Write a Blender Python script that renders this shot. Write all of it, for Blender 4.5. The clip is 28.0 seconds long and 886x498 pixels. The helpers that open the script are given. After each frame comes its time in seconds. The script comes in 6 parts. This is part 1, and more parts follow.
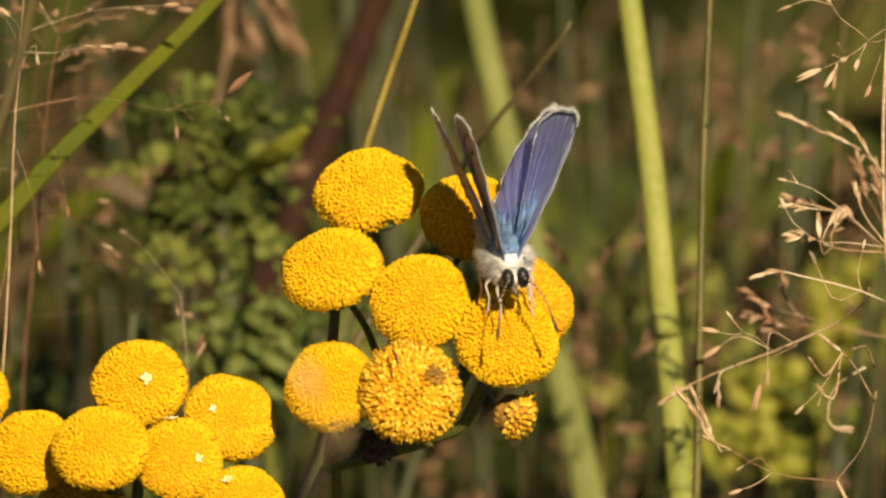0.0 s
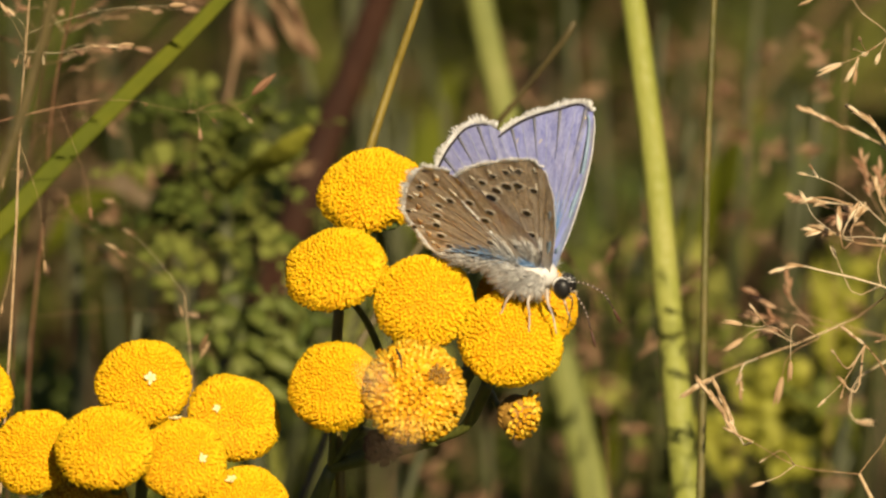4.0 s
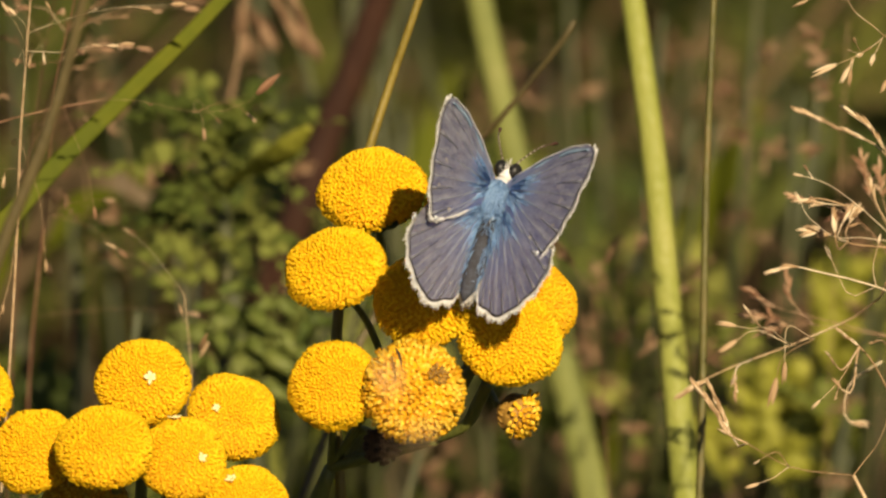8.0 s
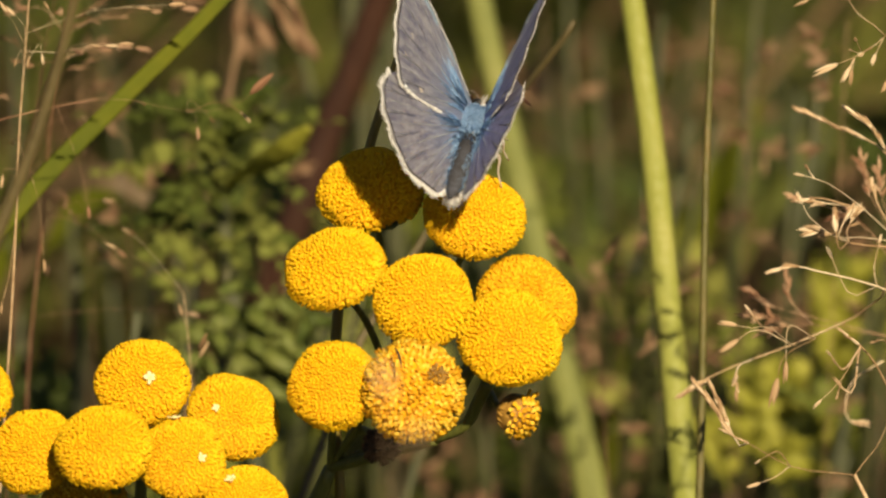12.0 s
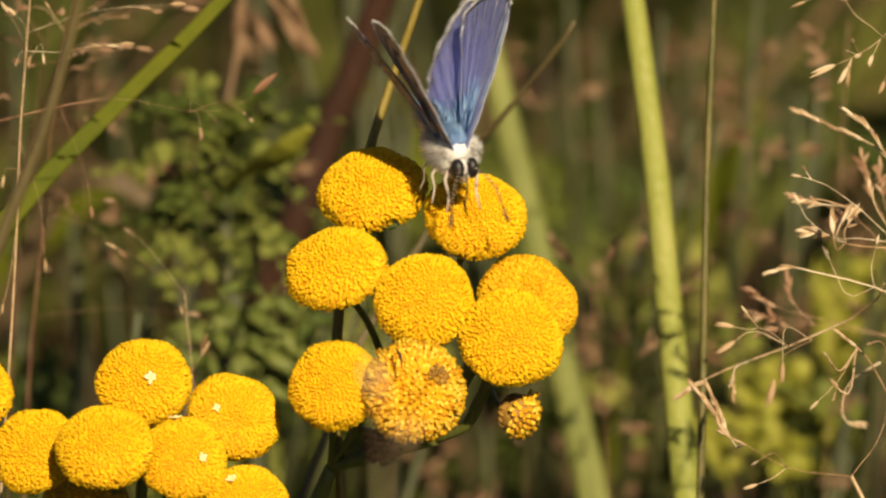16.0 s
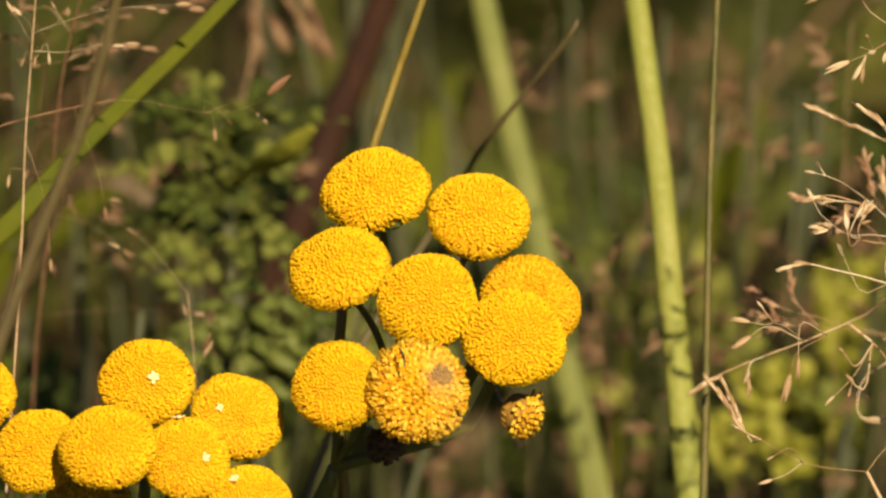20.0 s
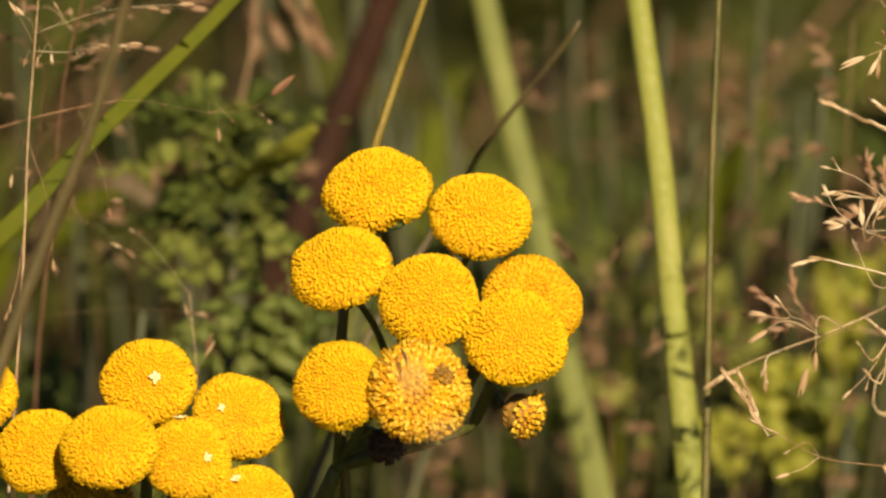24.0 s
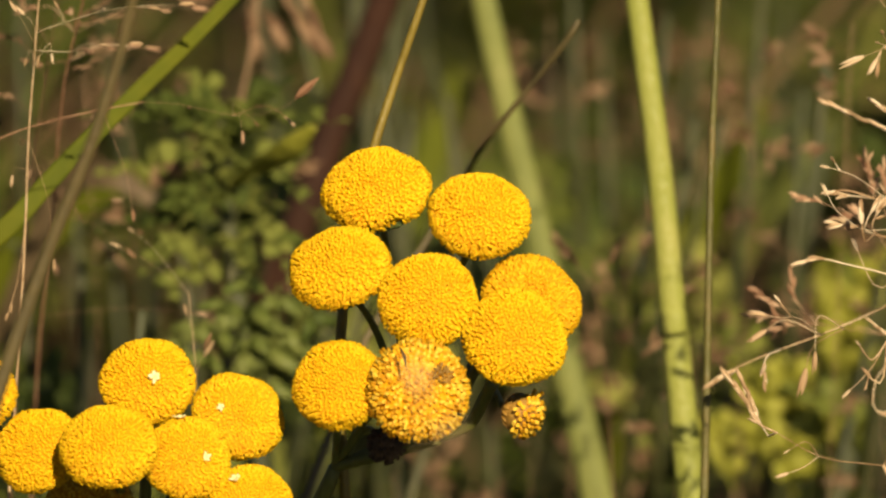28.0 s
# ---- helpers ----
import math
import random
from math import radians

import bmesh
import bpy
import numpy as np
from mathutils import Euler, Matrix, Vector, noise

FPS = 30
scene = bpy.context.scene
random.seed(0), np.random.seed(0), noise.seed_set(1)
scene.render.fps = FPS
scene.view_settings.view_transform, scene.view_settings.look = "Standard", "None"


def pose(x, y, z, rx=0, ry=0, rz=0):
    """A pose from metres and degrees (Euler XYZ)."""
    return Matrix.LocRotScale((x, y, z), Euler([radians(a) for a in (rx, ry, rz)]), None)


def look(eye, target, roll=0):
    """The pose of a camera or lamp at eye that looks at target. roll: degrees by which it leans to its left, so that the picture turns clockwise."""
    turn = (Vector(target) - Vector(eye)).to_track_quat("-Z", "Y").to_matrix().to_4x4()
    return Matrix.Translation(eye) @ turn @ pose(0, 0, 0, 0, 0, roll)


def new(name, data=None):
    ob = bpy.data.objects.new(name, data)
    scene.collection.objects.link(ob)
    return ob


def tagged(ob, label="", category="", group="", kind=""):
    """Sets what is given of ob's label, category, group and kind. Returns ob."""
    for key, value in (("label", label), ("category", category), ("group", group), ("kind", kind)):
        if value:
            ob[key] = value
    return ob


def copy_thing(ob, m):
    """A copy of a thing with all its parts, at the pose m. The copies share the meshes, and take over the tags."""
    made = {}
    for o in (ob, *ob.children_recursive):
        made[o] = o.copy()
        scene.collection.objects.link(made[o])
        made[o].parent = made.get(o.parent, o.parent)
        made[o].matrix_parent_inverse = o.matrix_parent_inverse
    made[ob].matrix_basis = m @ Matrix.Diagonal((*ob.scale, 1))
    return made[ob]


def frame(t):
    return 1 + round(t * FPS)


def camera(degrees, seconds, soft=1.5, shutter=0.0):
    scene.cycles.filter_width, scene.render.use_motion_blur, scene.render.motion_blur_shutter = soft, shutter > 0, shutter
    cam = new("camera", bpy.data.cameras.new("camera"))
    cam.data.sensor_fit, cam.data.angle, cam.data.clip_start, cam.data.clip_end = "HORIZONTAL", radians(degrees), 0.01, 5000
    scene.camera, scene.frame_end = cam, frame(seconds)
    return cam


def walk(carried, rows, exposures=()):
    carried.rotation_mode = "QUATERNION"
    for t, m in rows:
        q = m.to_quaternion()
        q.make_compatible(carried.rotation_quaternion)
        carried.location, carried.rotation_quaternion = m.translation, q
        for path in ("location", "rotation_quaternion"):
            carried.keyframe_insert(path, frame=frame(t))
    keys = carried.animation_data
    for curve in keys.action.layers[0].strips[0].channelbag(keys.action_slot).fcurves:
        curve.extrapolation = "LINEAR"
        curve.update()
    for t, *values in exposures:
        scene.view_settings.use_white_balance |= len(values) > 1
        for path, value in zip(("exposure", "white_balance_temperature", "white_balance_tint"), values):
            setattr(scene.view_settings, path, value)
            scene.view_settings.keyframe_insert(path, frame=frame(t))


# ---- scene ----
# The camera stands still on its tripod, about 0.9 m from the flowers, and shakes a little.
cam = camera(5.5, 28.0, soft=2.4, shutter=0.5)
cam.data.dof.use_dof = True
cam.data.dof.focus_distance = 0.9
cam.data.dof.aperture_fstop = 43.0
# seconds, turn to the left and tilt up, in thousandths of a degree
SHAKE = [
    (0, -21, 4), (0.5, -27, -28), (1, -27, -50), (1.5, -5, -44), (2, 6, 4), (2.5, 11, -7),
    (3, 0, -7), (3.5, 6, 9), (5.5, 0, -28), (6, -5, -26), (6.5, -27, -36), (7, -21, -34),
    (7.5, -27, -53), (8, 3, -1), (8.5, 0, 0), (9, 0, 0), (9.5, 0, 0), (10, 0, 0),
    (10.5, 0, 0), (11, 0, 0), (11.5, 0, 0), (12, 0, 0), (12.5, 0, 0), (14.5, 0, 0),
    (15, 0, 0), (15.5, 0, 0), (16, 6, -1), (16.5, 6, -1), (17, 0, -1), (17.5, 11, -1),
    (18, 16, -1), (18.5, 19, 1), (19, 27, -1), (19.5, 27, -1), (20, 27, -1), (20.5, 27, -1),
    (21, 32, -1), (21.5, 32, -1), (23.5, 35, -1), (24, 38, -1), (24.5, 22, -1), (25, 16, -7),
    (25.5, 32, -1), (26, 27, -7), (26.5, 22, -7), (27, 30, -4), (27.5, 32, -1), (28, 32, -4),
]
walk(cam, [(t, pose(0.0, -0.83447, 0.88715, 68.0 + up / 1000, 0.0, left / 1000)) for t, left, up in SHAKE])

# ---- light: warm afternoon sun from behind the camera's right shoulder ----
SUN_AT = Vector((0.20, -0.72, 0.66)).normalized()
world = bpy.data.worlds.new("sky")
scene.world = world
world.use_nodes = True
sky = world.node_tree.nodes.new("ShaderNodeTexSky")
sky.sky_type = "NISHITA"
sky.sun_disc = False
sky.sun_elevation = math.asin(SUN_AT.z)
sky.sun_rotation = math.atan2(SUN_AT.x, SUN_AT.y)
back = world.node_tree.nodes["Background"]
back.inputs["Strength"].default_value = 0.023
world.node_tree.links.new(sky.outputs["Color"], back.inputs["Color"])
sun = new("sun", bpy.data.lights.new("sun", "SUN"))
sun.data.energy = 5.0
sun.data.angle = radians(0.53)
sun.data.color = (1.0, 0.83, 0.57)
sun.matrix_world = look(SUN_AT * 5, (0, 0, 0))
scene.view_settings.exposure = 0.35

MM = 0.001


# ---- materials ----
def surface(name, colours, scale, rough=0.6, bump=0.2, glow_through=0.0, metal=0.0, island=0.0, stretch=(1, 1, 1), sheen=0.0, each=0.0):
    """A grained surface: two colours mixed by a coarse and a fine noise, in metres, with fine relief."""
    m = bpy.data.materials.new(name)
    m.use_nodes = True
    nt = m.node_tree
    n, l = nt.nodes, nt.links
    shader = n["Principled BSDF"]
    coord = n.new("ShaderNodeTexCoord")
    fit = n.new("ShaderNodeMapping")
    fit.inputs["Scale"].default_value = stretch
    l.new(coord.outputs["Object"], fit.inputs["Vector"])
    coarse, fine = n.new("ShaderNodeTexNoise"), n.new("ShaderNodeTexNoise")
    for tex, s, d in ((coarse, scale, 4.0), (fine, scale * 7, 3.0)):
        tex.inputs["Scale"].default_value = s
        tex.inputs["Detail"].default_value = d
        l.new(fit.outputs["Vector"], tex.inputs["Vector"])
    add = n.new("ShaderNodeMath")
    add.operation = "MULTIPLY_ADD"
    add.inputs[1].default_value = 0.6
    l.new(coarse.outputs["Fac"], add.inputs[0])
    half = n.new("ShaderNodeMath")
    half.operation = "MULTIPLY"
    half.inputs[1].default_value = 0.4
    l.new(fine.outputs["Fac"], half.inputs[0])
    l.new(half.outputs[0], add.inputs[2])
    value = add.outputs[0]
    for amount, node, socket in ((island, "ShaderNodeNewGeometry", "Random Per Island"), (each, "ShaderNodeObjectInfo", "Random")):
        if amount:
            source = n.new(node)
            shift = n.new("ShaderNodeMath")
            shift.operation = "MULTIPLY_ADD"
            shift.inputs[1].default_value = amount
            l.new(source.outputs[socket], shift.inputs[0])
            less = n.new("ShaderNodeMath")
            less.operation = "SUBTRACT"
            less.inputs[1].default_value = amount / 2
            l.new(value, less.inputs[0])
            l.new(less.outputs[0], shift.inputs[2])
            value = shift.outputs[0]
    ramp = n.new("ShaderNodeValToRGB")
    steps = len(colours)
    while len(ramp.color_ramp.elements) < steps:
        ramp.color_ramp.elements.new(0.5)
    for i, c in enumerate(colours):
        ramp.color_ramp.elements[i].position = 0.3 + 0.4 * i / max(1, steps - 1)
        ramp.color_ramp.elements[i].color = (*c, 1)
    l.new(value, ramp.inputs["Fac"])
    l.new(ramp.outputs["Color"], shader.inputs["Base Color"])
    shader.inputs["Roughness"].default_value = rough
    shader.inputs["Specular IOR Level"].default_value = 0.25 if glow_through else 0.5
    shader.inputs["Metallic"].default_value = metal
    shader.inputs["Sheen Weight"].default_value = sheen
    shader.inputs["Sheen Tint"].default_value = (0.38, 0.45, 1.0, 1)
    shader.inputs["Sheen Roughness"].default_value = 0.35
    if bump:
        relief = n.new("ShaderNodeBump")
        relief.inputs["Strength"].default_value = bump
        relief.inputs["Distance"].default_value = 0.15 / scale
        l.new(fine.outputs["Fac"], relief.inputs["Height"])
        l.new(relief.outputs["Normal"], shader.inputs["Normal"])
    if glow_through:
        thin = n.new("ShaderNodeBsdfTranslucent")
        l.new(ramp.outputs["Color"], thin.inputs["Color"])
        mix = n.new("ShaderNodeMixShader")
        mix.inputs["Fac"].default_value = glow_through
        l.new(shader.outputs[0], mix.inputs[1])
        l.new(thin.outputs[0], mix.inputs[2])
        l.new(mix.outputs[0], n["Material Output"].inputs["Surface"])
    return m



def wing_scales(name, colours, dust, metal, rough):
    """Scales in streaks that fan out from the wing's root, with a paler dusting near the root."""
    m = bpy.data.materials.new(name)
    m.use_nodes = True
    nt = m.node_tree
    n, l = nt.nodes, nt.links
    shader = n["Principled BSDF"]
    coord = n.new("ShaderNodeTexCoord")
    shift = n.new("ShaderNodeVectorMath")
    shift.operation = "ABSOLUTE"
    l.new(coord.outputs["Object"], shift.inputs[0])
    xyz = n.new("ShaderNodeSeparateXYZ")
    l.new(coord.outputs["Object"], xyz.inputs[0])
    out = n.new("ShaderNodeSeparateXYZ")
    l.new(shift.outputs[0], out.inputs[0])
    angle = n.new("ShaderNodeMath")
    angle.operation = "ARCTAN2"
    l.new(xyz.outputs["Y"], angle.inputs[0])
    l.new(out.outputs["X"], angle.inputs[1])
    reach = n.new("ShaderNodeVectorMath")
    reach.operation = "LENGTH"
    l.new(coord.outputs["Object"], reach.inputs[0])
    polar = n.new("ShaderNodeCombineXYZ")
    l.new(angle.outputs[0], polar.inputs["X"])
    l.new(reach.outputs["Value"], polar.inputs["Y"])
    parts = []
    for k, (sx, sy, detail) in enumerate(((20.0, 420.0, 3.0), (70.0, 1900.0, 2.0))):
        fit = n.new("ShaderNodeMapping")
        fit.inputs["Scale"].default_value = (sx, sy, 1)
        l.new(polar.outputs[0], fit.inputs["Vector"])
        tex = n.new("ShaderNodeTexNoise")
        tex.inputs["Scale"].default_value = 1.0
        tex.inputs["Detail"].default_value = detail
        l.new(fit.outputs[0], tex.inputs["Vector"])
        parts.append(tex.outputs["Fac"])
    mean = n.new("ShaderNodeMath")
    mean.operation = "MULTIPLY_ADD"
    mean.inputs[1].default_value = 0.55
    l.new(parts[0], mean.inputs[0])
    fine = n.new("ShaderNodeMath")
    fine.operation = "MULTIPLY"
    fine.inputs[1].default_value = 0.45
    l.new(parts[1], fine.inputs[0])
    l.new(fine.outputs[0], mean.inputs[2])
    ramp = n.new("ShaderNodeValToRGB")
    ramp.color_ramp.elements.new(0.5)
    for k, c in enumerate(colours):
        ramp.color_ramp.elements[k].position = (0.36, 0.5, 0.66)[k]
        ramp.color_ramp.elements[k].color = (*c, 1)
    l.new(mean.outputs[0], ramp.inputs["Fac"])
    near = n.new("ShaderNodeMapRange")
    near.inputs["From Min"].default_value = 0.0015
    near.inputs["From Max"].default_value = 0.009
    near.inputs["To Min"].default_value = 0.75
    near.inputs["To Max"].default_value = 0.0
    l.new(reach.outputs["Value"], near.inputs["Value"])
    mix = n.new("ShaderNodeMix")
    mix.data_type = "RGBA"
    l.new(near.outputs[0], mix.inputs["Factor"])
    l.new(ramp.outputs["Color"], mix.inputs["A"])
    mix.inputs["B"].default_value = (*dust, 1)
    l.new(mix.outputs["Result"], shader.inputs["Base Color"])
    shader.inputs["Roughness"].default_value = rough
    relief = n.new("ShaderNodeBump")
    relief.inputs["Strength"].default_value = 0.35
    relief.inputs["Distance"].default_value = 0.0002
    l.new(mean.outputs[0], relief.inputs["Height"])
    l.new(relief.outputs["Normal"], shader.inputs["Normal"])
    thin = n.new("ShaderNodeBsdfTranslucent")
    thin.inputs["Color"].default_value = (0.86, 0.69, 0.48, 1)
    both = n.new("ShaderNodeMixShader")
    both.inputs["Fac"].default_value = 0.30
    l.new(shader.outputs[0], both.inputs[1])
    l.new(thin.outputs[0], both.inputs[2])
    last = both
    if metal:
        # the scales' structural blue lies in their broad gloss
        gloss = n.new("ShaderNodeBsdfAnisotropic")
        gloss.inputs["Color"].default_value = (0.30, 0.36, 1.0, 1)
        gloss.inputs["Roughness"].default_value = 0.58
        # the scales stand tilted towards the wing's front, so that they shine blue to a viewer before the head
        ahead = n.new("ShaderNodeVectorTransform")
        ahead.vector_type, ahead.convert_from, ahead.convert_to = "NORMAL", "OBJECT", "WORLD"
        ahead.inputs[0].default_value = (0, 1, 0)
        tilt = n.new("ShaderNodeVectorMath")
        tilt.operation = "MULTIPLY_ADD"
        tilt.inputs[1].default_value = (0.9, 0.9, 0.9)
        l.new(ahead.outputs[0], tilt.inputs[0])
        l.new(relief.outputs["Normal"], tilt.inputs[2])
        unit = n.new("ShaderNodeVectorMath")
        unit.operation = "NORMALIZE"
        l.new(tilt.outputs[0], unit.inputs[0])
        l.new(unit.outputs[0], gloss.inputs["Normal"])
        last = n.new("ShaderNodeMixShader")
        last.inputs["Fac"].default_value = metal
        l.new(both.outputs[0], last.inputs[1])
        l.new(gloss.outputs[0], last.inputs[2])
    l.new(last.outputs[0], n["Material Output"].inputs["Surface"])
    return m


SOIL = surface("soil", [(0.015, 0.010, 0.006), (0.035, 0.024, 0.013), (0.06, 0.04, 0.022)], 60, 0.95, 0.6)
FLORET = surface("tansy_floret", [(0.80, 0.44, 0.003), (0.91, 0.56, 0.004), (0.95, 0.63, 0.008)], 350, 0.6, 0.1, 0.15, island=0.3)
FLORET_OPEN = surface("open_floret", [(0.78, 0.41, 0.003), (0.90, 0.535, 0.004), (0.945, 0.61, 0.008)], 350, 0.6, 0.1, 0.15, island=0.4)
FLORET_RIPE = surface("ripe_floret", [(0.71, 0.345, 0.003), (0.84, 0.46, 0.004), (0.91, 0.54, 0.008)], 350, 0.6, 0.1, 0.15, island=0.5)
FLORET_OLD = surface("faded_floret", [(0.62, 0.30, 0.006), (0.84, 0.48, 0.012), (0.90, 0.60, 0.06)], 350, 0.6, 0.2, 0.15, island=0.6)
FLORET_BROWN = surface("withered_floret", [(0.05, 0.03, 0.015), (0.10, 0.06, 0.03), (0.16, 0.10, 0.05)], 400, 0.85, 0.3, island=0.5)
CORE = surface("disc_core", [(0.72, 0.35, 0.003), (0.82, 0.43, 0.004)], 500, 0.8, 0.3, 0.2)
BRACT = surface("bract_green", [(0.05, 0.07, 0.015), (0.10, 0.13, 0.03), (0.17, 0.17, 0.06)], 400, 0.6, 0.2)
BRACT_DRY = surface("dry_bract", [(0.14, 0.07, 0.012), (0.30, 0.16, 0.02), (0.45, 0.24, 0.03)], 500, 0.7, 0.3)
STALK = surface("tansy_stalk", [(0.08, 0.085, 0.015), (0.14, 0.15, 0.028), (0.20, 0.19, 0.045)], 250, 0.5, 0.3, stretch=(1, 1, 0.2))
SHOOT_STEM = surface("shoot_stem", [(0.025, 0.03, 0.008), (0.05, 0.055, 0.013), (0.08, 0.07, 0.02)], 250, 0.6, 0.3, stretch=(1, 1, 0.2))
LEAF = surface("tansy_leaf", [(0.03, 0.04, 0.007), (0.085, 0.10, 0.015), (0.19, 0.18, 0.035)], 120, 0.45, 0.25, 0.25, each=0.35)
LEAF_DARK = surface("dark_curled_leaf", [(0.035, 0.05, 0.007), (0.09, 0.115, 0.016), (0.20, 0.215, 0.042)], 260, 0.8, 0.25, 0.2, each=0.4)
LEAF_FRESH = surface("fresh_leaf", [(0.06, 0.085, 0.016), (0.125, 0.16, 0.03), (0.22, 0.24, 0.06)], 120, 0.45, 0.25, 0.25, each=0.3)
LEAF_CURL = surface("curled_leaf", [(0.06, 0.08, 0.010), (0.17, 0.195, 0.026), (0.38, 0.38, 0.085)], 160, 0.7, 0.25, 0.2, each=0.3)
# lighter leaf green, with sunlight painted into the colour
LEAF_BRIGHT = surface("sunlit_tint_leaf", [(0.09, 0.11, 0.018), (0.19, 0.21, 0.032), (0.33, 0.33, 0.07)], 120, 0.6, 0.25, 0.25, each=0.4)
LEAF_PALE = surface("yellowing_leaf", [(0.19, 0.195, 0.024), (0.32, 0.315, 0.038), (0.45, 0.42, 0.07)], 90, 0.5, 0.25, 0.3)
GRASS = surface("green_grass", [(0.04, 0.055, 0.008), (0.09, 0.11, 0.015), (0.16, 0.17, 0.028)], 120, 0.75, 0.2, 0.25, island=0.5)
CULM = surface("pale_culm", [(0.22, 0.24, 0.045), (0.31, 0.325, 0.065), (0.39, 0.38, 0.10)], 90, 0.42, 0.2, 0.12, stretch=(3, 3, 0.12))
CULM_FAR = surface("dull_culm", [(0.15, 0.17, 0.045), (0.22, 0.235, 0.06), (0.29, 0.285, 0.09)], 90, 0.6, 0.2, 0.12, stretch=(3, 3, 0.12))
BLADE = surface("bright_blade", [(0.08, 0.10, 0.003), (0.115, 0.13, 0.004), (0.15, 0.155, 0.005)], 60, 0.75, 0.08, 0.25)
OCHRE = surface("ochre_stem", [(0.13, 0.09, 0.010), (0.20, 0.145, 0.018), (0.27, 0.20, 0.035)], 200, 0.5, 0.25, stretch=(2, 2, 0.2))
DULL = surface("dull_stem", [(0.06, 0.055, 0.012), (0.11, 0.10, 0.02), (0.18, 0.13, 0.04)], 200, 0.55, 0.25, stretch=(2, 2, 0.2))
BROWNISH = surface("brown_green_stem", [(0.06, 0.045, 0.015), (0.10, 0.075, 0.025), (0.15, 0.11, 0.04)], 200, 0.55, 0.25, stretch=(2, 2, 0.2))
STRAW = surface("straw", [(0.38, 0.23, 0.11), (0.66, 0.46, 0.26), (0.88, 0.73, 0.50)], 300, 0.4, 0.25, 0.2, each=0.4, island=0.3)
TAN = surface("tan_blade", [(0.08, 0.055, 0.028), (0.13, 0.09, 0.045), (0.18, 0.13, 0.07)], 120, 0.6, 0.2, 0.1)
HUSK = surface("pinkish_husk", [(0.30, 0.15, 0.08), (0.48, 0.28, 0.16), (0.66, 0.45, 0.28)], 300, 0.6, 0.2, 0.2, each=0.5)
HUSK_DULL = surface("brown_husk", [(0.13, 0.07, 0.035), (0.23, 0.135, 0.07), (0.36, 0.23, 0.13)], 300, 0.7, 0.2, 0.15, each=0.6)
THATCH = surface("dry_grass", [(0.05, 0.028, 0.012), (0.13, 0.075, 0.034), (0.32, 0.20, 0.10)], 150, 0.7, 0.3, 0.15, island=0.7)
LITTER = surface("dark_litter", [(0.02, 0.012, 0.006), (0.05, 0.03, 0.014), (0.12, 0.075, 0.035)], 150, 0.8, 0.3, 0.1, island=0.7)
RUSSET = surface("russet_stem", [(0.026, 0.010, 0.005), (0.050, 0.019, 0.009), (0.085, 0.034, 0.016)], 150, 0.6, 0.3, stretch=(1, 1, 0.2))
WHITE_BIT = surface("white_scale", [(0.84, 0.72, 0.26), (0.92, 0.85, 0.48)], 800, 0.6, 0.2)
WING_UP = wing_scales("blue_wing_scales", [(0.10, 0.103, 0.092), (0.285, 0.29, 0.265), (0.53, 0.54, 0.50)], (0.24, 0.34, 0.44), 0.31, 0.6)
WING_UNDER = wing_scales("brown_wing_scales", [(0.26, 0.19, 0.125), (0.61, 0.49, 0.345), (0.86, 0.75, 0.59)], (0.58, 0.56, 0.54), 0.0, 0.65)
WING_EDGE = surface("dark_wing_margin", [(0.03, 0.028, 0.035), (0.07, 0.06, 0.07)], 500, 0.6, 0.1)
WING_RAY = surface("dusky_wing_ray", [(0.12, 0.12, 0.15), (0.22, 0.22, 0.26)], 500, 0.6, 0.1)
VEIN = surface("wing_vein", [(0.28, 0.30, 0.32), (0.46, 0.48, 0.50)], 500, 0.5, 0.1)
VEIN_UNDER = surface("brown_wing_vein", [(0.34, 0.24, 0.14), (0.48, 0.37, 0.24)], 500, 0.6, 0.1)
FRINGE = surface("white_fringe", [(0.74, 0.72, 0.68), (0.92, 0.91, 0.89)], 700, 0.7, 0.1, 0.2, island=0.5)
RIM = surface("white_rim", [(0.55, 0.58, 0.60), (0.88, 0.89, 0.90)], 900, 0.7, 0.2)
SPOT = surface("black_spot", [(0.010, 0.009, 0.008), (0.025, 0.02, 0.018)], 700, 0.6, 0.1)
HALO = surface("pale_spot_ring", [(0.52, 0.45, 0.35), (0.66, 0.59, 0.48)], 700, 0.7, 0.1)
ORANGE = surface("orange_lunule", [(0.36, 0.20, 0.08), (0.46, 0.29, 0.13)], 700, 0.7, 0.1)
BODY = surface("dark_abdomen", [(0.02, 0.019, 0.02), (0.04, 0.04, 0.046), (0.07, 0.075, 0.095)], 500, 0.9, 0.3)
COSTA = surface("bright_blue_costa", [(0.20, 0.30, 0.42), (0.36, 0.46, 0.58)], 400, 0.5, 0.2)
FUR_BLUE = surface("blue_fur", [(0.13, 0.24, 0.44), (0.21, 0.37, 0.62), (0.36, 0.52, 0.74)], 600, 0.6, 0.1, island=0.6)
FUR_WHITE = surface("white_fur", [(0.45, 0.43, 0.40), (0.68, 0.66, 0.62), (0.82, 0.80, 0.76)], 600, 0.7, 0.1, island=0.6)
EYE = surface("black_eye", [(0.008, 0.007, 0.006), (0.02, 0.018, 0.016)], 900, 0.45, 0.0)
LEG = surface("pale_leg", [(0.45, 0.36, 0.28), (0.68, 0.60, 0.52)], 600, 0.6, 0.1)
FEELER = surface("dark_feeler", [(0.03, 0.02, 0.015), (0.10, 0.06, 0.04)], 900, 0.5, 0.1)
FEELER_TIP = surface("rusty_feeler_club", [(0.06, 0.025, 0.015), (0.12, 0.05, 0.03)], 900, 0.5, 0.1)


